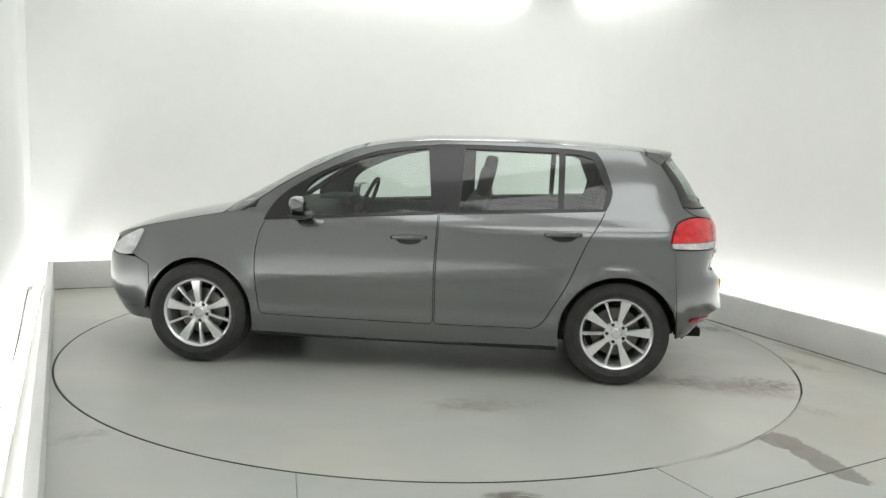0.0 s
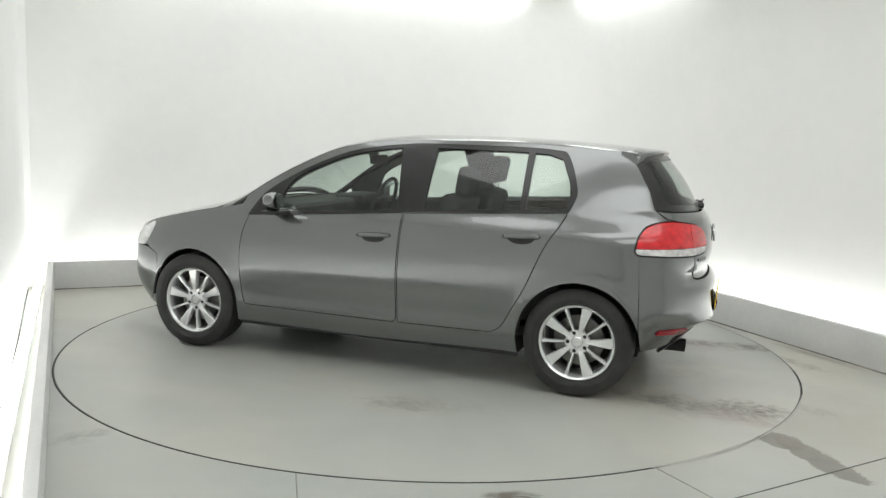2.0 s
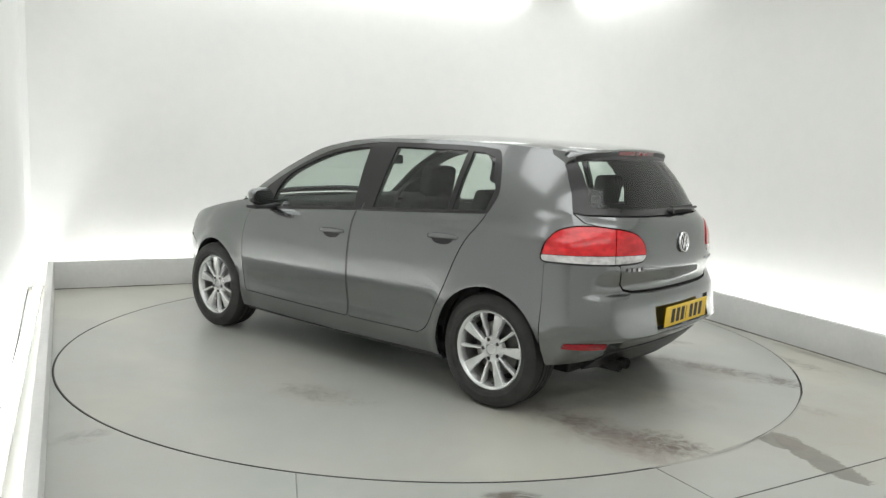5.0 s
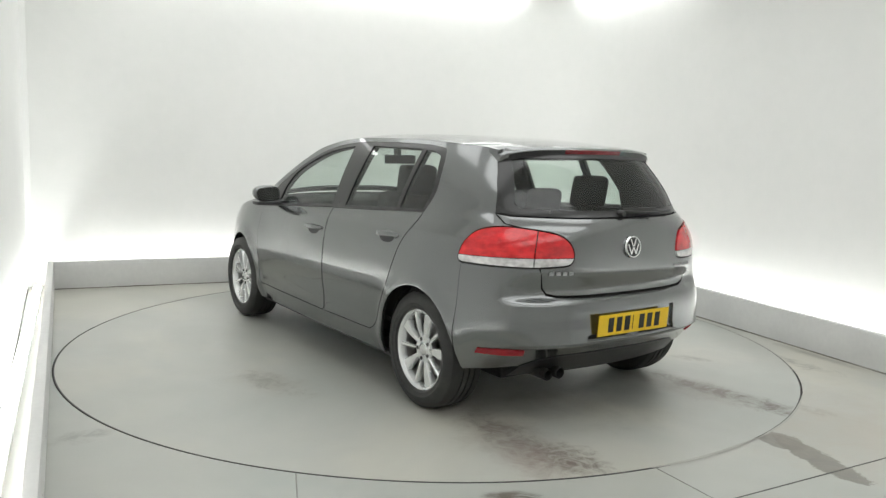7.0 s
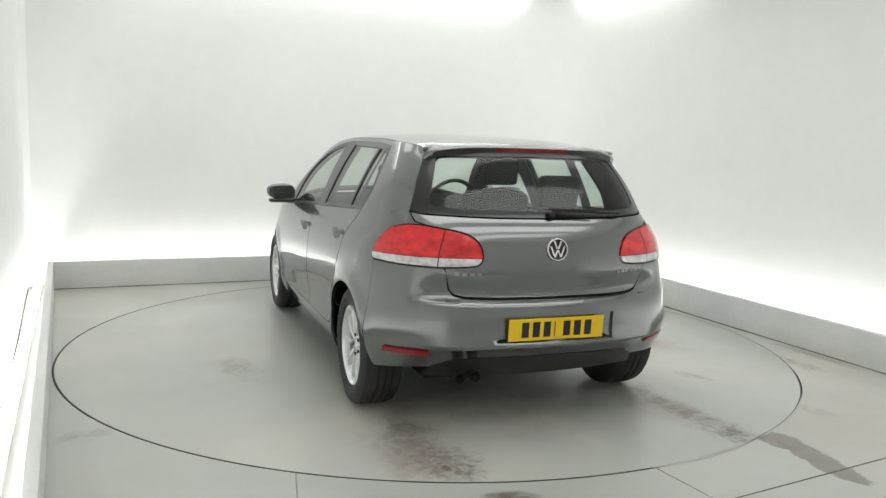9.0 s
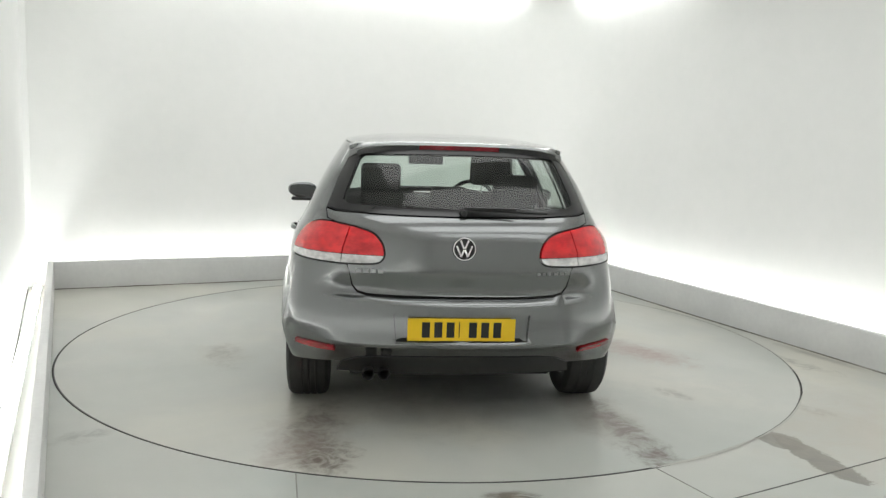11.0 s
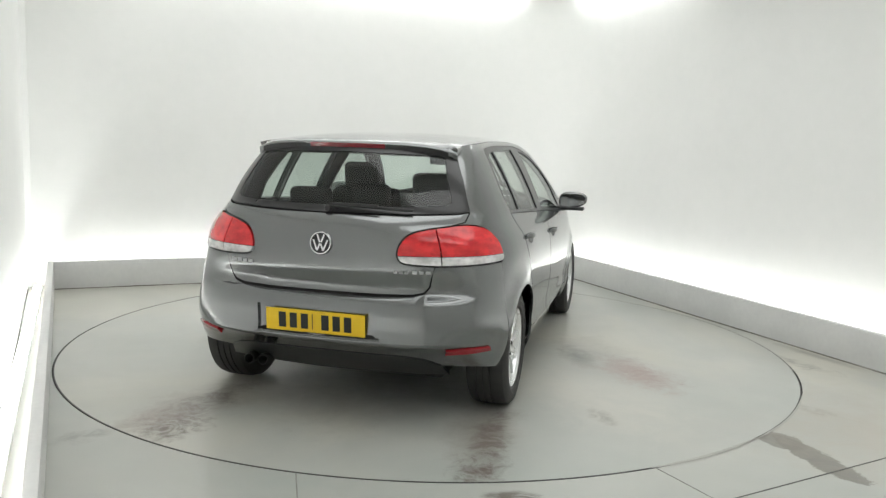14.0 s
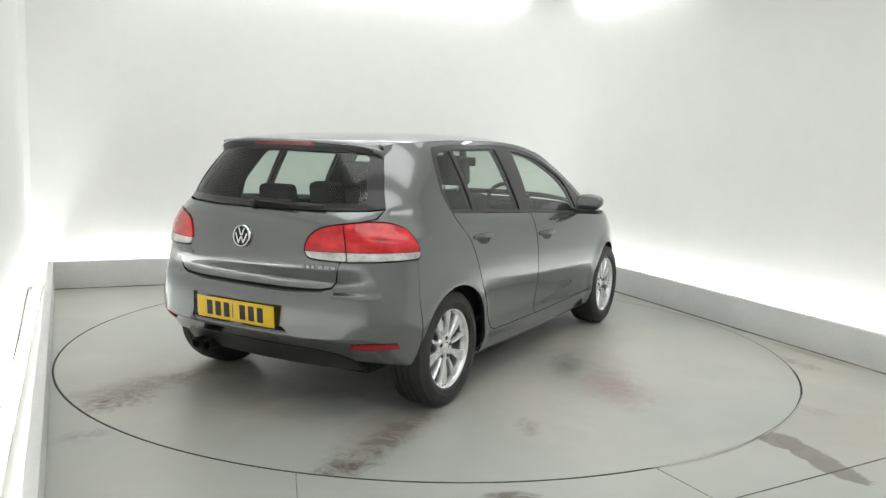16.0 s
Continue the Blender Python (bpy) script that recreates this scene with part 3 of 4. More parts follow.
# ---- lines of the car ----
rail_z = pchip([-1.62, -1.5, -1.15, -0.8, -0.3, 0.05, 0.33, 0.6, 0.8, 0.95, 1.1], [1.385, 1.395, 1.418, 1.432, 1.434, 1.418, 1.365, 1.245, 1.13, 1.025, 0.93])
roof_z = pchip([-1.66, -1.47, -0.97, -0.6, -0.19, 0.2, 0.58, 0.92, 1.2, 1.24], [1.385, 1.431, 1.464, 1.475, 1.474, 1.44, 1.337, 1.158, 0.995, 0.97])
wing_z = pchip([0.9, 1.1, 1.27, 1.5, 1.75, 1.95, 2.02], [0.985, 0.955, 0.925, 0.878, 0.822, 0.76, 0.735])
hood_z = pchip([0.9, 1.22, 1.5, 1.75, 1.95, 2.07, 2.12], [1.02, 0.985, 0.93, 0.872, 0.81, 0.755, 0.72])


def arch(i):
    a = [2 * math.pi * k / 40 for k in range(40)]
    return [(by_side(AXLES[i] + R_ARCH * math.cos(t), max(0.05, R_WHEEL + R_ARCH * math.sin(t) * (1.0 if math.sin(t) > 0 else 1.2))), R_WHEEL + R_ARCH * math.sin(t) * (1.0 if math.sin(t) > 0 else 1.2)) for t in a]


ARCHES = [arch(0), arch(1)]
SIDE = lambda *p: [("s", x, z) for x, z in p]
DLO = outline(SIDE((0.885, 0.918), (0.80, 1.06), (0.58, 1.207), (0.30, 1.332), (0.09, 1.38), (-0.117, 1.404), (-0.284, 1.412), (-0.8, 1.41), (-1.06, 1.397), (-1.15, 1.365),
                   (-1.225, 1.18), (-1.215, 1.10), (-1.19, 1.045)), closed=False, smooth=True) + outline(SIDE((-1.19, 1.045), (-0.171, 0.992), (0.885, 0.918)), closed=False)[1:-1]
DOOR_F = outline(SIDE((0.868, 0.917), (0.905, 0.83), (0.926, 0.70), (0.925, 0.55), (0.90, 0.36), (0.86, 0.335)), closed=False, smooth=True) + outline(
    SIDE((0.86, 0.335), (-0.16, 0.326), (-0.178, 0.345), (-0.178, 0.65), (-0.19, 0.99), (0.868, 0.917)), closed=False)[1:-1]
DOOR_R = outline(SIDE((-1.186, 1.043), (-1.15, 0.97), (-1.075, 0.845), (-0.98, 0.62), (-0.91, 0.49), (-0.84, 0.37), (-0.78, 0.332)), closed=False, smooth=True) + outline(
    SIDE((-0.78, 0.332), (-0.20, 0.327), (-0.19, 0.345), (-0.19, 0.65), (-0.201, 0.988), (-1.186, 1.043)), closed=False)[1:-1]
LAMP_PTS = [("s", -1.588, 0.846), ("s", -1.584, 0.895), ("s", -1.597, 0.945), ("s", -1.630, 0.988), ("r", 0.70, 1.010), ("r", 0.64, 1.013), ("r", 0.577, 1.005), ("r", 0.50, 0.993), ("r", 0.435, 0.972), ("r", 0.395, 0.93),
            ("r", 0.383, 0.88), ("r", 0.40, 0.846), ("r", 0.45, 0.835), ("r", 0.577, 0.83), ("r", 0.68, 0.832), ("s", -1.66, 0.838)]
LAMP = outline(LAMP_PTS, smooth=True)
S_SEAM = by_rear(0.577, 0.9)
HEAD = outline(SIDE((1.70, 0.818), (1.80, 0.785), (1.90, 0.735), (1.96, 0.68), (1.94, 0.645), (1.80, 0.648), (1.735, 0.72)), smooth=True)
rail_line = [("s", x, float(rail_z(x))) for x in np.linspace(0.93, -1.42, 40)]
wing_line = [("s", x, float(wing_z(x))) for x in np.linspace(1.93, 0.95, 20)]
HATCH_EDGE = [("r", 0.532, 1.388), ("r", 0.61, 1.23), ("r", 0.668, 1.075), ("r", 0.662, 1.03)]
SIDE_OUT = outline(wing_line + rail_line + HATCH_EDGE + [("r", 0.60, 1.012), ("r", 0.575, 0.90), ("r", 0.60, 0.852), ("s", -1.65, 0.852), ("s", -1.598, 0.825), ("s", -1.612, 0.64), ("s", -1.63, 0.235),
                   ("s", 0.0, 0.205), ("s", 1.63, 0.225), ("s", 1.645, 0.60), ("s", 1.74, 0.64)])

car = thing("car", "dark grey metallic five-door hatchback parked on the turntable", "car")


def roof_point(x, v):
    x, v = np.asarray(x, float), np.asarray(v, float)
    zr, zc = rail_z(x), roof_z(x)
    ye = np.array([skin(by_side(float(a), float(b)), float(b))[1] for a, b in zip(x.ravel(), zr.ravel())]).reshape(x.shape)
    k = np.abs(v)
    return np.stack([x, ye * v, zr + (zc - zr) * (1 - k ** 3.4)], -1)


def hood_point(x, v):
    x, v = np.asarray(x, float), np.asarray(v, float)
    zr, zc = wing_z(x), hood_z(x)
    ye = np.array([skin(by_side(float(a), float(b)), float(b))[1] for a, b in zip(x.ravel(), zr.ravel())]).reshape(x.shape)
    k = np.abs(v)
    return np.stack([x, ye * v, zr + (zc - zr) * (1 - k ** 2.6)], -1)


def normal_of(point, h=0.01):
    def f(a, b):
        n = np.cross(point(a + h, b) - point(a - h, b), point(a, b + h) - point(a, b - h))
        n = n / np.maximum(np.linalg.norm(n, axis=-1, keepdims=True), 1e-9)
        n[n[:, 2] < 0] *= -1
        return n
    return f


def rect(a0, a1, b0, b1, step=0.04):
    q = [(a0, b0), (a1, b0), (a1, b1), (a0, b1)]
    out = []
    for (ax, ay), (bx, by) in zip(q, q[1:] + q[:1]):
        k = max(1, int(math.hypot(bx - ax, by - ay) / step))
        out += [(ax + (bx - ax) * t / k, ay + (by - ay) * t / k) for t in range(k)]
    return out


def curved(name, point, outer, holes, mat, parent, offset=0.0, thick=0.012, label="", step=0.05):
    V, F = fill(outer, holes, step)
    return shell(name, point, normal_of(point), V, F, mat, parent, offset, thick, 1, label)


# ---- body panels ----
GAP = 0.0032
for side in (1, -1):
    panel("body_side", SIDE_OUT, [DLO, grow(DOOR_F, GAP), grow(DOOR_R, GAP), grow(LAMP, 0.009), HEAD, *ARCHES], M_PAINT, car, side=side, step=0.035)
    for nm, poly in (("front_door", DOOR_F), ("rear_door", DOOR_R)):
        panel(nm, grow(poly, -GAP / 2), [DLO, ARCHES[1]], M_PAINT, car, offset=0.001, side=side, step=0.024)
    gl = {}
    gl["front_window"] = outline(SIDE((0.66, 0.952), (0.665, 1.05), (0.60, 1.165), (0.45, 1.25), (0.25, 1.325), (0.05, 1.365), (-0.10, 1.380)), closed=False, smooth=True) + outline(
        SIDE((-0.10, 1.380), (-0.138, 1.1), (-0.145, 1.008), (0.66, 0.952)), closed=False)[1:-1]
    gl["rear_window"] = outline(SIDE((-0.315, 1.016), (-0.33, 1.388), (-0.905, 1.380), (-0.905, 1.047), (-0.315, 1.016)), closed=False)[:-1]
    gl["quarter_window"] = outline(SIDE((-0.94, 1.05), (-0.945, 1.376), (-1.03, 1.372), (-1.115, 1.345), (-1.195, 1.17), (-1.172, 1.06)), smooth=False)
    trim = panel("window_trim", grow(DLO, -0.001), list(gl.values()), M_GLOSSY, car, offset=-0.002, thick=0.02, side=side, label="black window surround and pillar trim")
    for nm, poly in gl.items():
        panel(nm, grow(poly, 0.004), [], M_GLASS, car, offset=-0.008, thick=0.0, side=side, label="clear green-tinted glass")
    # inner trim behind pillars and cant rail
    panel("inner_trim", outline(rail_line + [("r", 0.53, 1.375), ("r", 0.60, 1.23), ("r", 0.64, 1.08), ("s", -1.5, 1.03), ("s", 0.9, 0.93)]), [grow(p, 0.012) for p in gl.values()], M_PLASTIC, car,
          offset=-0.035, thick=0.01, side=side, step=0.05)
    # sill's lower lip
    panel("sill", outline(SIDE((0.95, 0.175), (-0.93, 0.175), (-0.93, 0.212), (0.95, 0.212))), ARCHES, M_BLACK, car, offset=-0.02, side=side)

curved("roof", roof_point, rect(-1.56, 0.30, -0.985, 0.985), [], M_PAINT, car, step=0.06, thick=0.005)
curved("headlining", roof_point, rect(-1.45, 0.34, -0.93, 0.93), [], M_LINING, car, offset=-0.035, thick=0.0, step=0.1)
curved("windscreen", roof_point, rect(0.335, 1.14, -0.93, 0.93), [], M_GLASS, car, offset=-0.003, thick=0.0, step=0.06, label="clear windscreen")
curved("windscreen_frame", roof_point, rect(0.302, 1.16, -0.985, 0.985), [rect(0.36, 1.10, -0.90, 0.90)], M_GLOSSY, car, offset=-0.006, step=0.05)
for side in (1, -1):
    lo, hi = sorted((side * 0.925, side * 0.99))
    curved("windscreen_pillar", roof_point, rect(0.305, 1.02, lo, hi), [], M_PAINT, car, offset=0.003, step=0.05)
curved("bonnet", hood_point, rect(1.16, 2.05, -0.985, 0.985), [], M_PAINT, car, step=0.06)
curved("cowl", hood_point, rect(0.96, 1.155, -0.985, 0.985), [], M_BLACK, car, offset=-0.01, step=0.06)

# tail: bumper, tailgate, rear window
Q = lambda *p: [("r", y, z) for y, z in p]
both = lambda pts: outline([("r", y, z) for y, z in pts] + [("r", -y, z) for y, z in reversed(pts)])
GATE = both([(0.0, 0.676), (0.30, 0.676), (0.455, 0.680), (0.505, 0.692), (0.53, 0.72), (0.555, 0.81), (0.574, 0.90), (0.60, 1.012), (0.659, 1.030), (0.664, 1.076), (0.62, 1.068), (0.3, 1.060), (0.0, 1.058)])
mirror = lambda q: [(-s, z) for s, z in reversed(q)]
panel("tailgate", grow(GATE, -0.004), [grow(LAMP, 0.009), mirror(grow(LAMP, 0.009))], M_PAINT, car, offset=0.001, step=0.035)
SCREEN = both([(0.0, 1.060), (0.3, 1.062), (0.62, 1.070), (0.666, 1.080), (0.652, 1.13), (0.602, 1.25), (0.530, 1.385), (0.0, 1.395)])
CLEAR = both([(0.0, 1.095), (0.3, 1.097), (0.56, 1.106), (0.585, 1.125), (0.575, 1.16), (0.51, 1.335), (0.49, 1.352), (0.0, 1.36)])
panel("rear_screen_border", grow(SCREEN, -0.003), [CLEAR], M_GLOSSY, car, offset=-0.001, thick=0.01, label="black printed edge of the rear screen")
panel("tail_frame", both([(0.0, 0.95), (0.70, 0.95), (0.725, 1.05), (0.58, 1.38), (0.0, 1.385)]), [grow(CLEAR, 0.008)], M_UNDER, car, offset=-0.03, thick=0.0)
panel("rear_screen", grow(CLEAR, 0.005), [], M_REAR_GLASS, car, offset=-0.004, thick=0.0, label="tinted rear glass")
RECESS = both([(0.0, 0.469), (0.318, 0.470), (0.332, 0.598), (0.0, 0.603)])
BUMPER = outline([("s", -1.635, 0.30), ("s", -1.6135, 0.64), ("s", -1.5995, 0.825), ("s", -1.65, 0.845), ("r", 0.60, 0.845), ("r", 0.567, 0.835), ("r", 0.550, 0.80), ("r", 0.535, 0.72), ("r", 0.508, 0.685), ("r", 0.455, 0.672), ("r", 0.3, 0.668), ("r", 0.0, 0.668)], closed=False)
BUMPER = BUMPER + [(-s, z) for s, z in reversed(BUMPER)][1:]
BUMPER += outline([(-by_side(-1.635, 0.30), 0.30), (-by_side(-1.68, 0.305), 0.305), ("r", -0.62, 0.315), ("r", 0.0, 0.322), ("r", 0.62, 0.315), ("s", -1.68, 0.305), ("s", -1.635, 0.30)], closed=False)[1:-1]
REFL = outline([("r", 0.60, 0.392), ("r", 0.68, 0.394), ("r", 0.785, 0.402), ("r", 0.785, 0.424), ("r", 0.68, 0.424), ("r", 0.61, 0.418)])
panel("rear_bumper", BUMPER, [RECESS, grow(LAMP, 0.009), mirror(grow(LAMP, 0.009)), *[[(k * s, z) for s, z in ARCHES[1]] for k in (1, -1)]], M_PAINT, car, step=0.035)
panel("plate_recess", grow(RECESS, 0.004), [], M_PAINT, car, offset=-0.013, thick=0.0)
DIFF = outline([("r", 0.60, 0.255), ("r", 0.57, 0.318), ("r", 0.50, 0.352), ("r", 0.40, 0.368), ("r", 0.0, 0.374), ("r", -0.40, 0.368), ("r", -0.50, 0.352), ("r", -0.57, 0.318), ("r", -0.60, 0.255), ("r", 0.0, 0.25)])
panel("diffuser_valance", DIFF, [], M_BLACK, car, offset=0.0045, thick=0.02, label="black plastic lower valance")
for side in (1, -1):
    panel("bumper_reflector", REFL, [], M_REFLECTOR, car, offset=0.010, side=side, step=0.02, label="red reflector strip")
    # rear lamps, split by the tailgate's edge: a red lens above a clear band
    for nm, s0, s1 in (("tail_lamp", S_SEAM + 0.003, 3.0), ("tailgate_lamp", 0.0, S_SEAM - 0.003)):
        lamp = None
        for lens_name, z0, z1, mat, text in (("red_lens", 0.873, 1.3, M_RED, "red ribbed lens"), ("clear_lens", 0.6, 0.870, M_CLEAR, "clear lens band")):
            V, F = fill(LAMP, [rect(-1, s0, 0.5, 1.5, 0.1), rect(s1, 4, 0.5, 1.5, 0.1), rect(-1, 4, 0.2, z0, 0.1), rect(-1, 4, z1, 1.6, 0.1)], 0.02)
            ob = shell(lens_name if lamp else nm, skin, skin_normal, V, F, mat, lamp or car, 0.006, 0.03, side, text if lamp else "red and clear rear lamp cluster")
            lamp = lamp or ob
    panel("lamp_seat", grow(LAMP, 0.011), [], M_BLACK, car, offset=-0.02, thick=0.0, side=side, step=0.03)
    head = panel("headlamp", grow(HEAD, -0.003), [], M_HEADLAMP, car, offset=0.002, thick=0.03, side=side, step=0.025, label="clear glass headlamp")

# nose
NOSE = outline([("s", 1.635, 0.23), ("s", 1.65, 0.60), ("s", 1.745, 0.636), ("s", 1.95, 0.64)], closed=False)
NOSE += [(S_END, 0.64)] + [(S_END, 0.2)]
for side in (1, -1):
    panel("front_bumper", outline([p for p in NOSE]), [ARCHES[0]], M_PAINT, car, side=side, step=0.05)
    panel("grille", outline([("s", 1.97, 0.645), ("s", 1.97, 0.735), (S_END, 0.735), (S_END, 0.645)]), [], M_BLACK, car, offset=-0.012, side=side, step=0.05)

# dark backing behind the panel joints, then floor pan and wheel housings
for side in (1, -1):
    panel("inner_shell", outline(SIDE((1.6, 0.24), (1.6, 0.82), (0.9, 0.90), (-1.19, 1.03), (-1.58, 1.02)) + Q((0.5, 0.98), (0.0, 0.98), (0.0, 0.36), (0.6, 0.36)) + SIDE((-1.62, 0.3),)),
          [grow(a, 0.004) for a in ARCHES], M_UNDER, car, offset=-0.024, thick=0.0, side=side, step=0.06)
part("floor_pan", boxes(((-1.60, -0.54, 0.19), (1.85, 0.54, 0.30)), ((-1.78, -0.48, 0.29), (-1.55, 0.48, 0.38)), ((-0.92, -0.79, 0.18), (0.92, 0.79, 0.29)), bevel=0.02), M_UNDER, car)
for i, ax in enumerate(AXLES):
    for side in (1, -1):
        bm = lathe([(0.0, 0.0), (0.365, 0.0), (0.365, 0.235), (0.35, 0.24)], 40)
        bmesh.ops.delete(bm, geom=[f for f in bm.faces if f.calc_center_median().z < -0.02], context="FACES")
        ob = part("wheel_housing", bm, M_UNDER, car)
        ob.matrix_basis = pose(ax, 0.585 * side, R_WHEEL) @ Matrix.Diagonal((1, side, 1, 1))


# ---- wheels ----
def wheel_mesh():
    tyre = lathe([(0.198, -0.09), (0.222, -0.104), (0.262, -0.112), (0.292, -0.106), (0.309, -0.092), (0.316, -0.06), (0.3165, -0.052), (0.310, -0.050), (0.310, -0.042), (0.317, -0.040), (0.317, -0.016),
                  (0.310, -0.014), (0.310, -0.006), (0.317, -0.004), (0.317, 0.02), (0.310, 0.022), (0.310, 0.030), (0.3165, 0.032), (0.316, 0.06), (0.309, 0.092), (0.292, 0.106), (0.262, 0.1125), (0.252, 0.1135),
                  (0.248, 0.111), (0.228, 0.107), (0.216, 0.090), (0.198, -0.09)], 72)
    rim = lathe([(0.200, -0.09), (0.192, -0.085), (0.186, -0.03), (0.188, 0.03), (0.200, 0.080), (0.205, 0.091), (0.215, 0.097), (0.220, 0.093), (0.215, 0.086), (0.200, -0.09)], 72)
    spokes = []
    for k in range(10):
        wide = k % 2 == 0
        a, w0, w1 = 2 * math.pi * k / 10, 0.015 if wide else 0.008, 0.030 if wide else 0.0105
        bm, rows = bmesh.new(), []
        for r, w, h, d in ((0.040, w0, 0.066, 0.030), (0.075, w0, 0.074, 0.030), (0.125, (w0 + w1) / 2, 0.080, 0.032), (0.17, w1 * 0.97, 0.080, 0.036), (0.202, w1 * 1.12, 0.080, 0.05)):
            ring = [(-w, h - d), (-w, h - 0.006), (-w + 0.005, h), (w - 0.005, h), (w, h - 0.006), (w, h - d)]
            rows.append([bm.verts.new((r * math.cos(a) - y * math.sin(a), z, r * math.sin(a) + y * math.cos(a))) for y, z in ring])
        for p, q in zip(rows, rows[1:]):
            for j in range(6):
                bm.faces.new((p[j], p[(j + 1) % 6], q[(j + 1) % 6], q[j]))
        bm.faces.new(rows[0]), bm.faces.new(rows[-1])
        spokes.append(bm)
    hub = lathe([(0.0, 0.03), (0.072, 0.03), (0.076, 0.058), (0.070, 0.068), (0.036, 0.070), (0.034, 0.060), (0.0, 0.060)], 40)
    cap = lathe([(0.0, 0.071), (0.026, 0.070), (0.031, 0.066), (0.032, 0.058)], 32)
    disc = lathe([(0.0, -0.01), (0.145, -0.01), (0.148, 0.0), (0.145, 0.012), (0.06, 0.012), (0.055, 0.03), (0.0, 0.03)], 48)
    drum = lathe([(0.0, -0.085), (0.185, -0.085), (0.185, -0.06), (0.0, -0.06)], 40)
    bolts = []
    for k in range(5):
        a = 2 * math.pi * (k + 0.5) / 5
        bm = lathe([(0.0, 0.0735), (0.009, 0.0735), (0.011, 0.070), (0.011, 0.05)], 10)
        bmesh.ops.translate(bm, vec=(0.054 * math.cos(a), 0, 0.054 * math.sin(a)), verts=bm.verts[:])
        bolts.append(bm)
    return tyre, rim, spokes, hub, cap, disc, drum, bolts


def build_wheel(at, m):
    tyre, rim, spokes, hub, cap, disc, drum, bolts = wheel_mesh()
    w = part("wheel", tyre, M_RUBBER, car, "black treaded tyre on a ten-spoke silver alloy", smooth=True, angle=30)
    r = part("rim", rim, M_ALLOY, w, "silver alloy rim", smooth=True)
    # dark lining inside the rim that shows between the spokes
    part("rim_barrel", lathe([(0.184, -0.08), (0.1845, 0.0), (0.186, 0.030), (0.190, 0.055)], 60), M_BARREL, w, "dusty grey inner barrel", smooth=True)
    for bm in spokes:
        part("spoke", bm, M_ALLOY, w, smooth=True, angle=40)
    part("hub", hub, M_ALLOY, w, smooth=True)
    part("hub_cap", cap, M_CHROME, w, "round chrome centre cap", smooth=True)
    part("brake_disc", disc, M_DISC, w, "steel brake disc", smooth=True)
    part("back_plate", drum, M_UNDER, w)
    for bm in bolts:
        part("wheel_bolt", bm, M_UNDER, w)
    w.matrix_basis = m
    return w


wheel = build_wheel(0, pose(AXLES[0], 0.768, R_WHEEL, 0, -13, 0))
for x, y, m in ((AXLES[1], 0.765, pose(AXLES[1], 0.76, R_WHEEL, 0, 39, 0)), (AXLES[0], -0.772, pose(AXLES[0], -0.768, R_WHEEL, 0, 33, 180)), (AXLES[1], -0.765, pose(AXLES[1], -0.76, R_WHEEL, 0, 12, 180))):
    copy_thing(wheel, m)


# ---- small things on the skin ----
def on_skin(x, z, side, out=0.0):
    s = by_side(x, z)
    p, n = skin(np.array([s]), np.array([z]))[0], skin_normal(np.array([s]), np.array([z]))[0]
    p = p + n * out
    return Vector((p[0], side * p[1], p[2]))


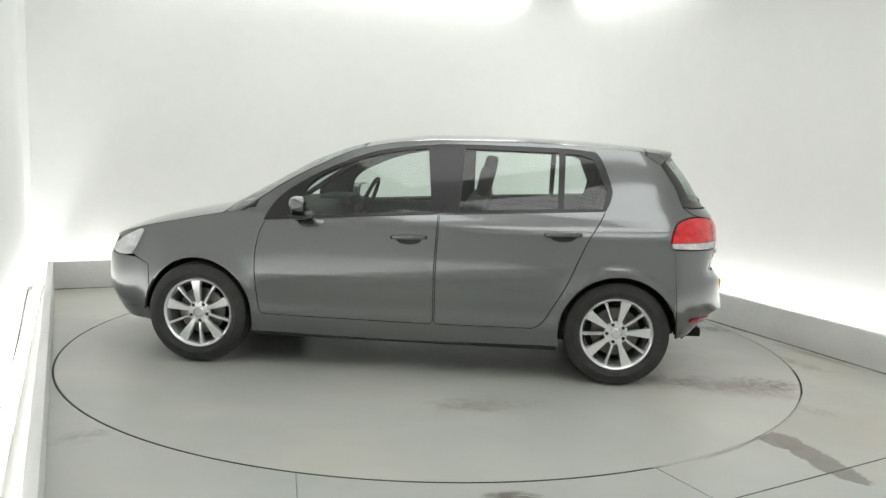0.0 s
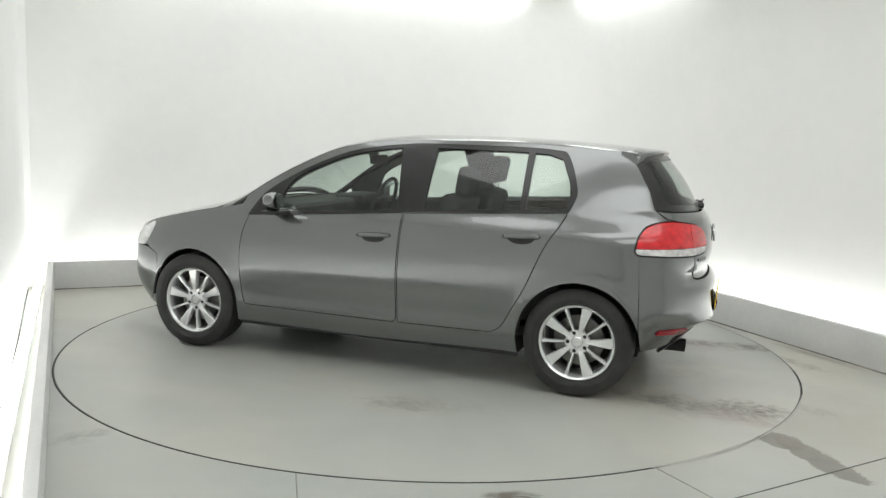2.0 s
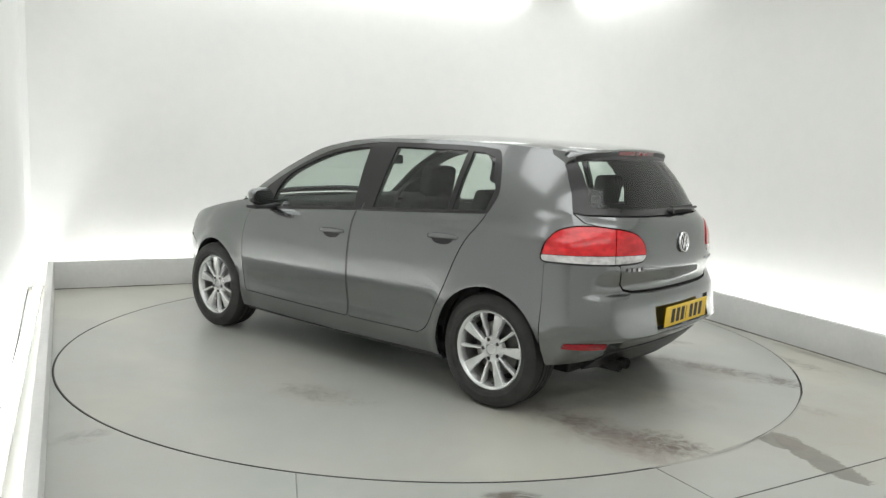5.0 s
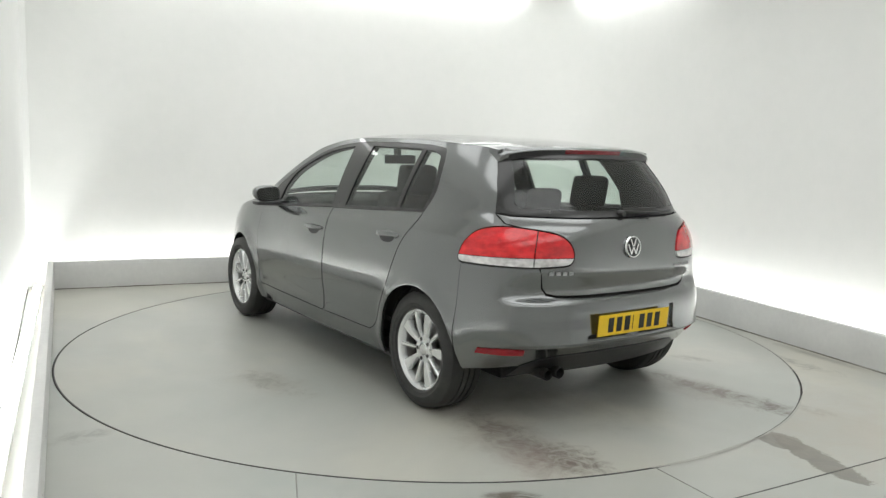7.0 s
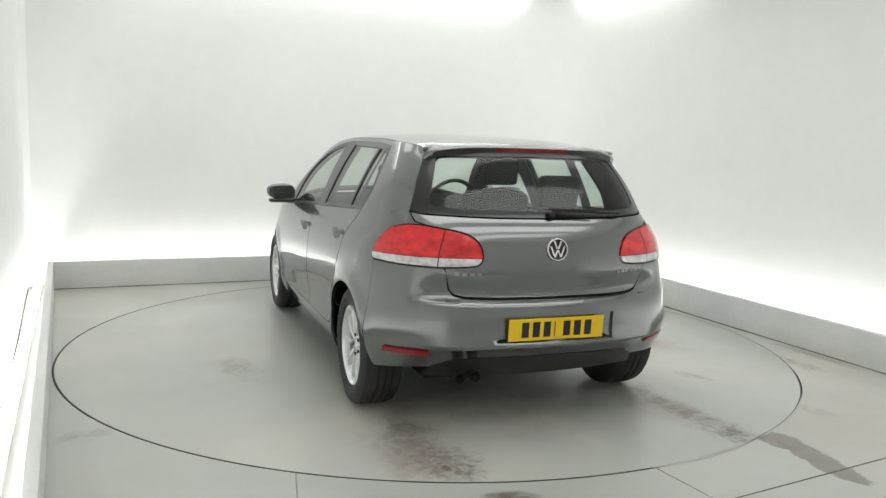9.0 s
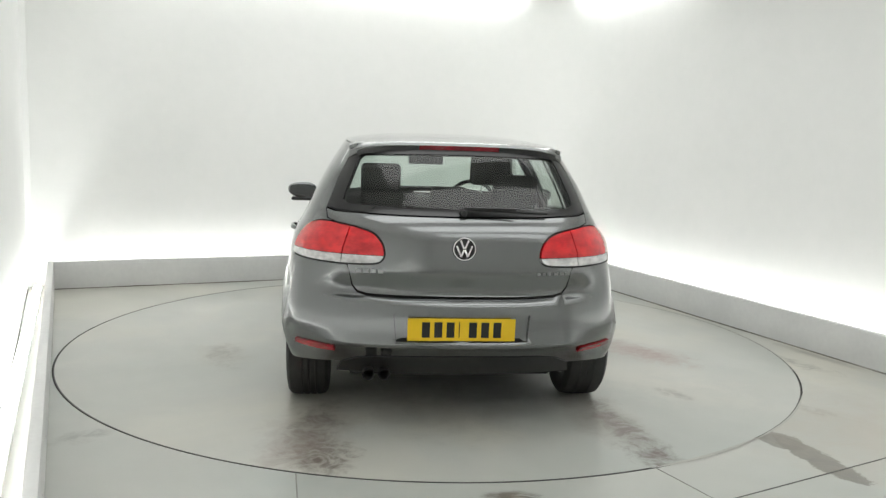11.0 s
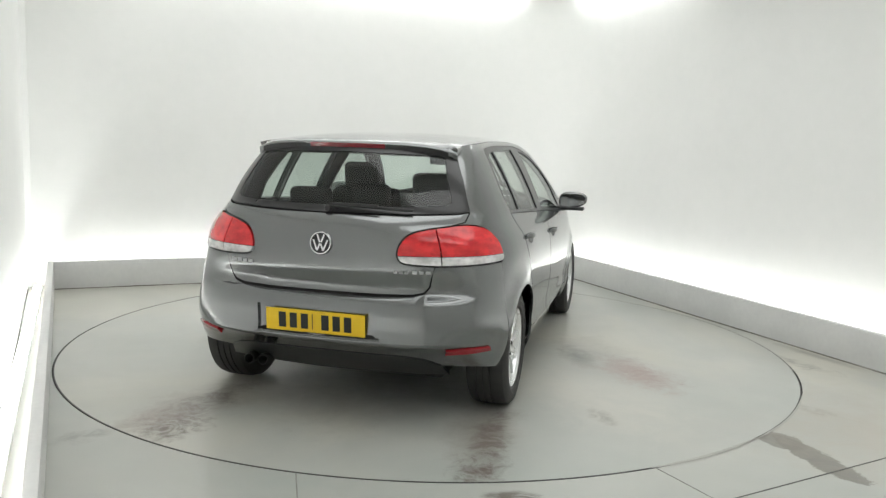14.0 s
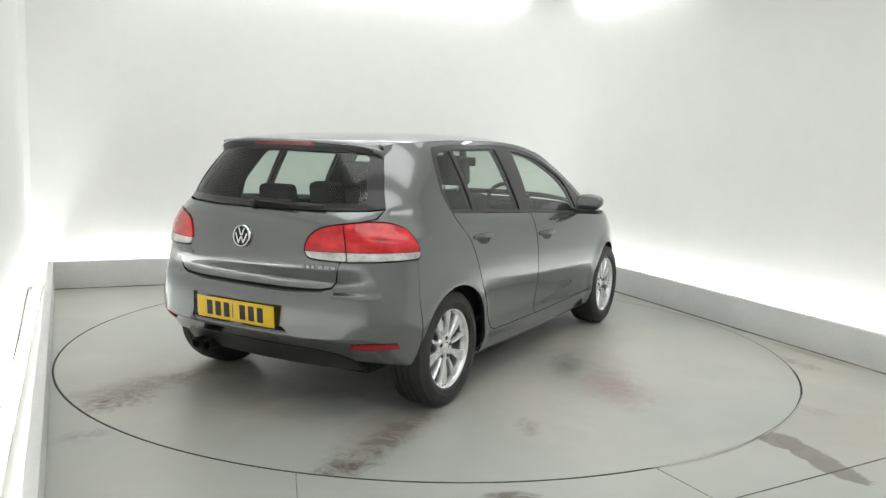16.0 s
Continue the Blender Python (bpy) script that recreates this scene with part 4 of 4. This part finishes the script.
for side in (1, -1):
    for x, z in ((-0.022, 0.845), (-0.94, 0.897)):
        # the shade in the handle's cup, laid on as a black sheet, with a bar handle across it
        bm, rows = bmesh.new(), []
        for k in range(-4, 5):
            u = k / 4
            h = 0.030 * math.sqrt(max(0.05, 1 - u * u * 0.95))
            rows.append([bm.verts.new(on_skin(x + 0.075 * u, z + dz - 0.009, side, 0.0025)) for dz in (h, 0.4 * h, -0.4 * h, -h)])
        for a, b in zip(rows, rows[1:]):
            for j in range(3):
                bm.faces.new((a[j], a[j + 1], b[j + 1], b[j]))
        cup = part("handle_cup", bm, M_BLACK, car, "dark recess behind the handle", smooth=True)
        bm, rows = bmesh.new(), []
        for k in range(-6, 7):
            u = k / 6
            lift = 0.034 * (1 - u ** 4) + 0.004
            h = 0.0145 - 0.004 * u * u
            zz = z + 0.004 - 0.012 * u * 0.3
            rows.append([bm.verts.new(on_skin(x + 0.112 * u, zz + dz, side, o)) for dz, o in ((h, lift - 0.014), (h * 0.7, lift - 0.002), (-h * 0.5, lift), (-h, lift - 0.006), (-h * 0.8, lift - 0.016))])
        for a, b in zip(rows, rows[1:]):
            for j in range(5):
                bm.faces.new((a[j], a[(j + 1) % 5], b[(j + 1) % 5], b[j]))
        bm.faces.new(rows[0]), bm.faces.new(rows[-1])
        part("door_handle", bm, M_PAINT, car, "body-coloured bar handle", smooth=True, angle=50)
    # door mirror: rounded housing on a black foot
    bm = bmesh.new()
    bmesh.ops.create_uvsphere(bm, u_segments=28, v_segments=18, radius=1)
    for v in bm.verts:
        p = v.co
        q = Vector([math.copysign(abs(c) ** 0.74, c) for c in p])
        x = q.x * (0.08 if q.x > 0 else 0.03)
        taper = 1 - 0.22 * q.y
        v.co = Vector((x - 0.03 * q.y, q.y * 0.110, q.z * 0.063 * taper + 0.012 * q.y))
    mirror_ob = part("door_mirror", bm, M_PAINT, car, "body-coloured door mirror housing", smooth=True, angle=80)
    mirror_ob.matrix_basis = pose(0.625, 0.935 * side, 1.018) @ Matrix.Diagonal((1, side, 1, 1))
    gm = bmesh.new()
    pts = [gm.verts.new((-0.0335 - 0.03 * c, c * 0.094, s * 0.049 * (1 - 0.2 * c) + 0.012 * c)) for c, s in ((math.copysign(abs(math.cos(a)) ** 0.6, math.cos(a)), math.copysign(abs(math.sin(a)) ** 0.6, math.sin(a))) for a in (2 * math.pi * k / 32 for k in range(32)))]
    gm.faces.new(pts)
    part("mirror_glass", gm, M_MIRROR, mirror_ob, "silvered mirror glass")
    bm = boxes(((0.60, 0.77, 0.945), (0.70, 0.90, 0.972)), bevel=0.01)
    foot = part("mirror_foot", bm, M_BLACK, car, smooth=True)
    foot.matrix_basis = Matrix.Diagonal((1, side, 1, 1))
    bm = boxes(((0.575, 0.842, 0.942), (0.685, 1.02, 0.966)), bevel=0.01)
    low = part("mirror_base", bm, M_BLACK, mirror_ob, "black lower shell", smooth=True)
    low.matrix_basis = Matrix.Translation((-0.625, -0.935, -1.018))

# spoiler over the rear screen with the high brake light
rows, bm = [], bmesh.new()


def lip(y):
    u = y / 0.558
    e = abs(u) ** 6
    return -1.655 + 0.055 * u * u + 0.06 * e, 1.413 - 0.010 * u * u - 0.034 * e


for k in range(-24, 25):
    y = 0.558 * k / 24
    back, zb = lip(y)
    zt = float(roof_z(-1.46)) - 0.036 * abs(y / 0.575) ** 3.0
    rows.append([bm.verts.new(p) for p in ((-1.44, y, zt + 0.003), (-1.53, y, zt * 0.6 + zb * 0.4 + 0.004), (back + 0.025, y, zb + 0.003), (back + 0.006, y, zb - 0.002), (back, y, zb - 0.010), (back + 0.010, y, zb - 0.038), (back + 0.022, y, zb - 0.044), (-1.46, y, zb - 0.050))])
for a, b in zip(rows, rows[1:]):
    for j in range(8):
        bm.faces.new((a[j], a[(j + 1) % 8], b[(j + 1) % 8], b[j]))
bm.faces.new(rows[0]), bm.faces.new(rows[-1])
spoiler = part("roof_spoiler", bm, M_PAINT, car, "body-coloured lip over the rear screen", smooth=True, angle=50)
bm, rows = bmesh.new(), []
for k in range(-10, 11):
    y = 0.205 * k / 10
    back, zb = lip(y)
    rows.append([bm.verts.new(p) for p in ((back + 0.006, y, zb - 0.008), (back - 0.003, y, zb - 0.012), (back + 0.006, y, zb - 0.034), (back + 0.014, y, zb - 0.036))])
for a, b in zip(rows, rows[1:]):
    for j in range(4):
        bm.faces.new((a[j], a[(j + 1) % 4], b[(j + 1) % 4], b[j]))
bm.faces.new(rows[0]), bm.faces.new(rows[-1])
part("lip_seal", tube([(lip(y)[0] + 0.035, y, lip(y)[1] - 0.048) for y in np.linspace(-0.43, 0.43, 25)], 0.012, 8), M_BLACK, spoiler, smooth=True)
face, rows = bmesh.new(), []
for k in range(-22, 23):
    y = 0.52 * k / 22
    back, zb = lip(y)
    rows.append([face.verts.new(p) for p in ((back + 0.004, y, zb - 0.013), (back + 0.0005, y, zb - 0.014), (back + 0.008, y, zb - 0.041), (back + 0.026, y, zb - 0.050), (back + 0.03, y, zb - 0.046))])
for a, b in zip(rows, rows[1:]):
    for j in range(5):
        face.faces.new((a[j], a[(j + 1) % 5], b[(j + 1) % 5], b[j]))
face.faces.new(rows[0]), face.faces.new(rows[-1])
part("spoiler_face", face, M_BLACK, spoiler, "black rear face of the spoiler", smooth=True)
part("brake_light", bm, M_DARKRED, spoiler, "slim dark red high brake light", smooth=True)


def on_tail(y, z, out=0.0):
    s = np.array([by_rear(y, z)])
    p, n = skin(s, np.array([z]))[0], skin_normal(s, np.array([z]))[0]
    return Vector(p + n * out)


# rear wiper
wiper = part("rear_wiper", tube([on_tail(-0.02 - 0.40 * k / 8, 1.090 - 0.002 * k, 0.018) for k in range(9)], 0.008, 8), M_BLACK, car, "black rear wiper", smooth=True)
part("wiper_arm", boxes(((-0.006, -0.24, -0.006), (0.006, 0.02, 0.007)), bevel=0.003), M_BLACK, wiper).matrix_basis = Matrix.Translation(on_tail(-0.02, 1.084, 0.03))
bm = lathe([(0.0, 0.036), (0.014, 0.036), (0.018, 0.03), (0.02, 0.0)], 20, "x")
part("wiper_pivot", bm, M_BLACK, wiper, smooth=True).matrix_basis = Matrix.Translation(on_tail(0.0, 1.08, 0.0)) @ Matrix.Rotation(math.pi, 4, "Z")

# number plate: bars in place of its characters
P0 = Matrix.Translation(on_tail(0.006, 0.532, 0.002)) @ Matrix.Rotation(radians(-4), 4, "Y")
plate = part("number_plate", boxes(((-0.006, -0.26, -0.0555), (0.0, 0.26, 0.0555)), bevel=0.002), M_YELLOW, car, "yellow number plate with black bars")
plate.matrix_basis = P0
y = 0.197
for k in range(7):
    w = 0.05 if k != 3 else 0.016
    part("plate_bar", boxes(((-0.0075, y - w + 0.006, -0.038), (-0.0062, y - 0.006, 0.038))), M_INK, plate)
    y -= (w + 0.009) if k != 3 else (w + 0.033)
for y in (0.06, -0.20):
    part("plate_clip", boxes(((-0.004, y, -0.066), (0.004, y + 0.1, -0.0565))), M_BLACK, plate)

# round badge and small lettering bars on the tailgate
badge = part("badge", lathe([(0.0, 0.006), (0.050, 0.006), (0.052, 0.0), (0.0, 0.0)], 40, "x"), M_GLOSSY, car, "round chrome badge", smooth=True)
badge.matrix_basis = Matrix.Translation(on_tail(0.0, 0.915, 0.004)) @ Matrix.Rotation(math.pi, 4, "Z") @ Matrix.Rotation(radians(-6), 4, "Y")
part("badge_ring", lathe([(0.047, 0.004), (0.050, 0.011), (0.055, 0.011), (0.058, 0.004), (0.055, -0.002)], 40, "x"), M_CHROME, badge, smooth=True)
for a, yy, zz, ln in ((-22, 0.011, 0.022, 0.021), (22, -0.011, 0.022, 0.021), (22, -0.027, -0.010, 0.028), (-22, 0.027, -0.010, 0.028), (22, 0.009, -0.020, 0.019), (-22, -0.009, -0.020, 0.019)):
    part("badge_bar", boxes(((0.006, -0.0045, -ln), (0.011, 0.0045, ln)), bevel=0.001), M_CHROME, badge).matrix_basis = pose(0, yy, zz, a, 0, 0)
for y0, z, n, w, h in ((0.50, 0.797, 4, 0.026, 0.018), (-0.375, 0.795, 3, 0.017, 0.015), (-0.465, 0.795, 3, 0.022, 0.015)):
    for k in range(n):
        a = on_tail(y0 - k * (w + 0.009), z, 0.003)
        part("lettering_bar", boxes(((-0.003, -w / 2, -h / 2), (0.0, w / 2, h / 2)), bevel=0.0008), M_LETTER, car).matrix_basis = Matrix.Translation(a) @ Matrix.Rotation(-0.28 * a.y, 4, "Z")

# twin exhaust tips and silencer
for y in (0.365, 0.445):
    bm = lathe([(0.027, 0.0), (0.030, 0.004), (0.030, 0.16), (0.025, 0.16), (0.025, 0.0), (0.027, 0.0)], 24, "x")
    part("exhaust_tip", bm, M_UNDER, car, "sooty steel exhaust tip", smooth=True).matrix_basis = pose(-1.86, y, 0.268)
part("silencer", boxes(((-1.70, 0.10, 0.24), (-1.5, 0.50, 0.34)), bevel=0.05), M_UNDER, car, smooth=True)

# ---- cabin ----
part("cabin_floor", boxes(((-1.55, -0.74, 0.30), (1.0, 0.74, 0.36)), bevel=0.01), M_PLASTIC, car)
part("luggage_cover", boxes(((-1.72, -0.62, 0.985), (-1.22, 0.62, 1.005)), bevel=0.006), M_PLASTIC, car, "dark parcel shelf")
part("dashboard", boxes(((0.62, -0.68, 0.62), (1.10, 0.68, 0.985)), bevel=0.05, seg=3), M_PLASTIC, car, smooth=True)
part("dash_hood", boxes(((0.56, -0.56, 0.93), (0.80, -0.20, 1.015)), bevel=0.03, seg=3), M_PLASTIC, car, smooth=True)
ring = [Vector((0.47 - 0.18 * math.sin(a) * 0.42, -0.37 + 0.185 * math.cos(a), 0.955 + 0.18 * math.sin(a))) for a in (2 * math.pi * k / 32 for k in range(32))]
sw = part("steering_wheel", tube(ring, 0.015, 8, True), M_PLASTIC, car, smooth=True)
part("steering_boss", boxes(((0.46, -0.46, 0.90), (0.53, -0.28, 0.99)), ((0.463, -0.54, 0.945), (0.49, -0.20, 0.972)), bevel=0.012), M_PLASTIC, sw, smooth=True)
part("rear_view_mirror", boxes(((0.33, -0.13, 1.255), (0.36, 0.13, 1.32)), ((0.35, -0.015, 1.30), (0.42, 0.015, 1.385)), bevel=0.012), M_PLASTIC, car, "dark interior mirror", smooth=True)
for side in (1, -1):
    ob = part("door_lining", boxes(((-1.15, 0.735, 0.40), (0.85, 0.775, 0.955)), bevel=0.015), M_PLASTIC, car, smooth=True)
    ob.matrix_basis = Matrix.Diagonal((1, side, 1, 1))


def padded(lo, hi, m=None, r=0.045):
    return boxes((lo, hi, m) if m else (lo, hi), bevel=r, seg=4)


def headrest(x, y, z, parent, w=0.13):
    bm = padded((-0.045, -w, 0.0), (0.045, w, 0.19), pose(x, y, z, 0, -10, 0), 0.04)
    h = part("headrest", bm, M_CLOTH, parent, smooth=True, angle=60)
    for dy in (-0.05, 0.05):
        part("post", tube([(x, y + dy, z + 0.03), (x - 0.0, y + dy, z - 0.06)], 0.006, 8), M_CHROME, h, smooth=True)


for y in (0.36, -0.36):
    seat = part("front_seat", padded((-0.25, y - 0.25, 0.42), (0.27, y + 0.25, 0.58)), M_CLOTH, car, "dark cloth front seat", smooth=True, angle=60)
    part("backrest", padded((-0.06, -0.235, 0.0), (0.07, 0.235, 0.60), pose(-0.25, y, 0.52, 0, -17, 0), 0.05), M_CLOTH, seat, smooth=True, angle=60)
    headrest(-0.435, y, 1.15 if y < 0 else 1.085, seat)
bench = part("rear_seat", padded((-1.10, -0.62, 0.42), (-0.58, 0.62, 0.60)), M_CLOTH, car, "dark cloth rear bench", smooth=True, angle=60)
part("backrest", padded((-0.07, -0.63, 0.0), (0.07, 0.63, 0.52), pose(-1.08, 0, 0.52, 0, -18, 0), 0.05), M_CLOTH, bench, smooth=True, angle=60)
for y, z in ((0.37, 0.955), (-0.37, 1.06), (0.0, 0.985)):
    headrest(-1.245, y, z, bench, 0.125 if y else 0.11)


# ---- what moves: the turntable carries the car round ----
def motions():
    rows = []
    for k in range(17):
        turn = Matrix.Rotation(radians(174.06 - 7.131 * k), 4, "Z")
        rows.append((float(k), turn @ Matrix.Translation(OFF)))
    walk(turntable, rows)
    walk(car, rows)


motions()
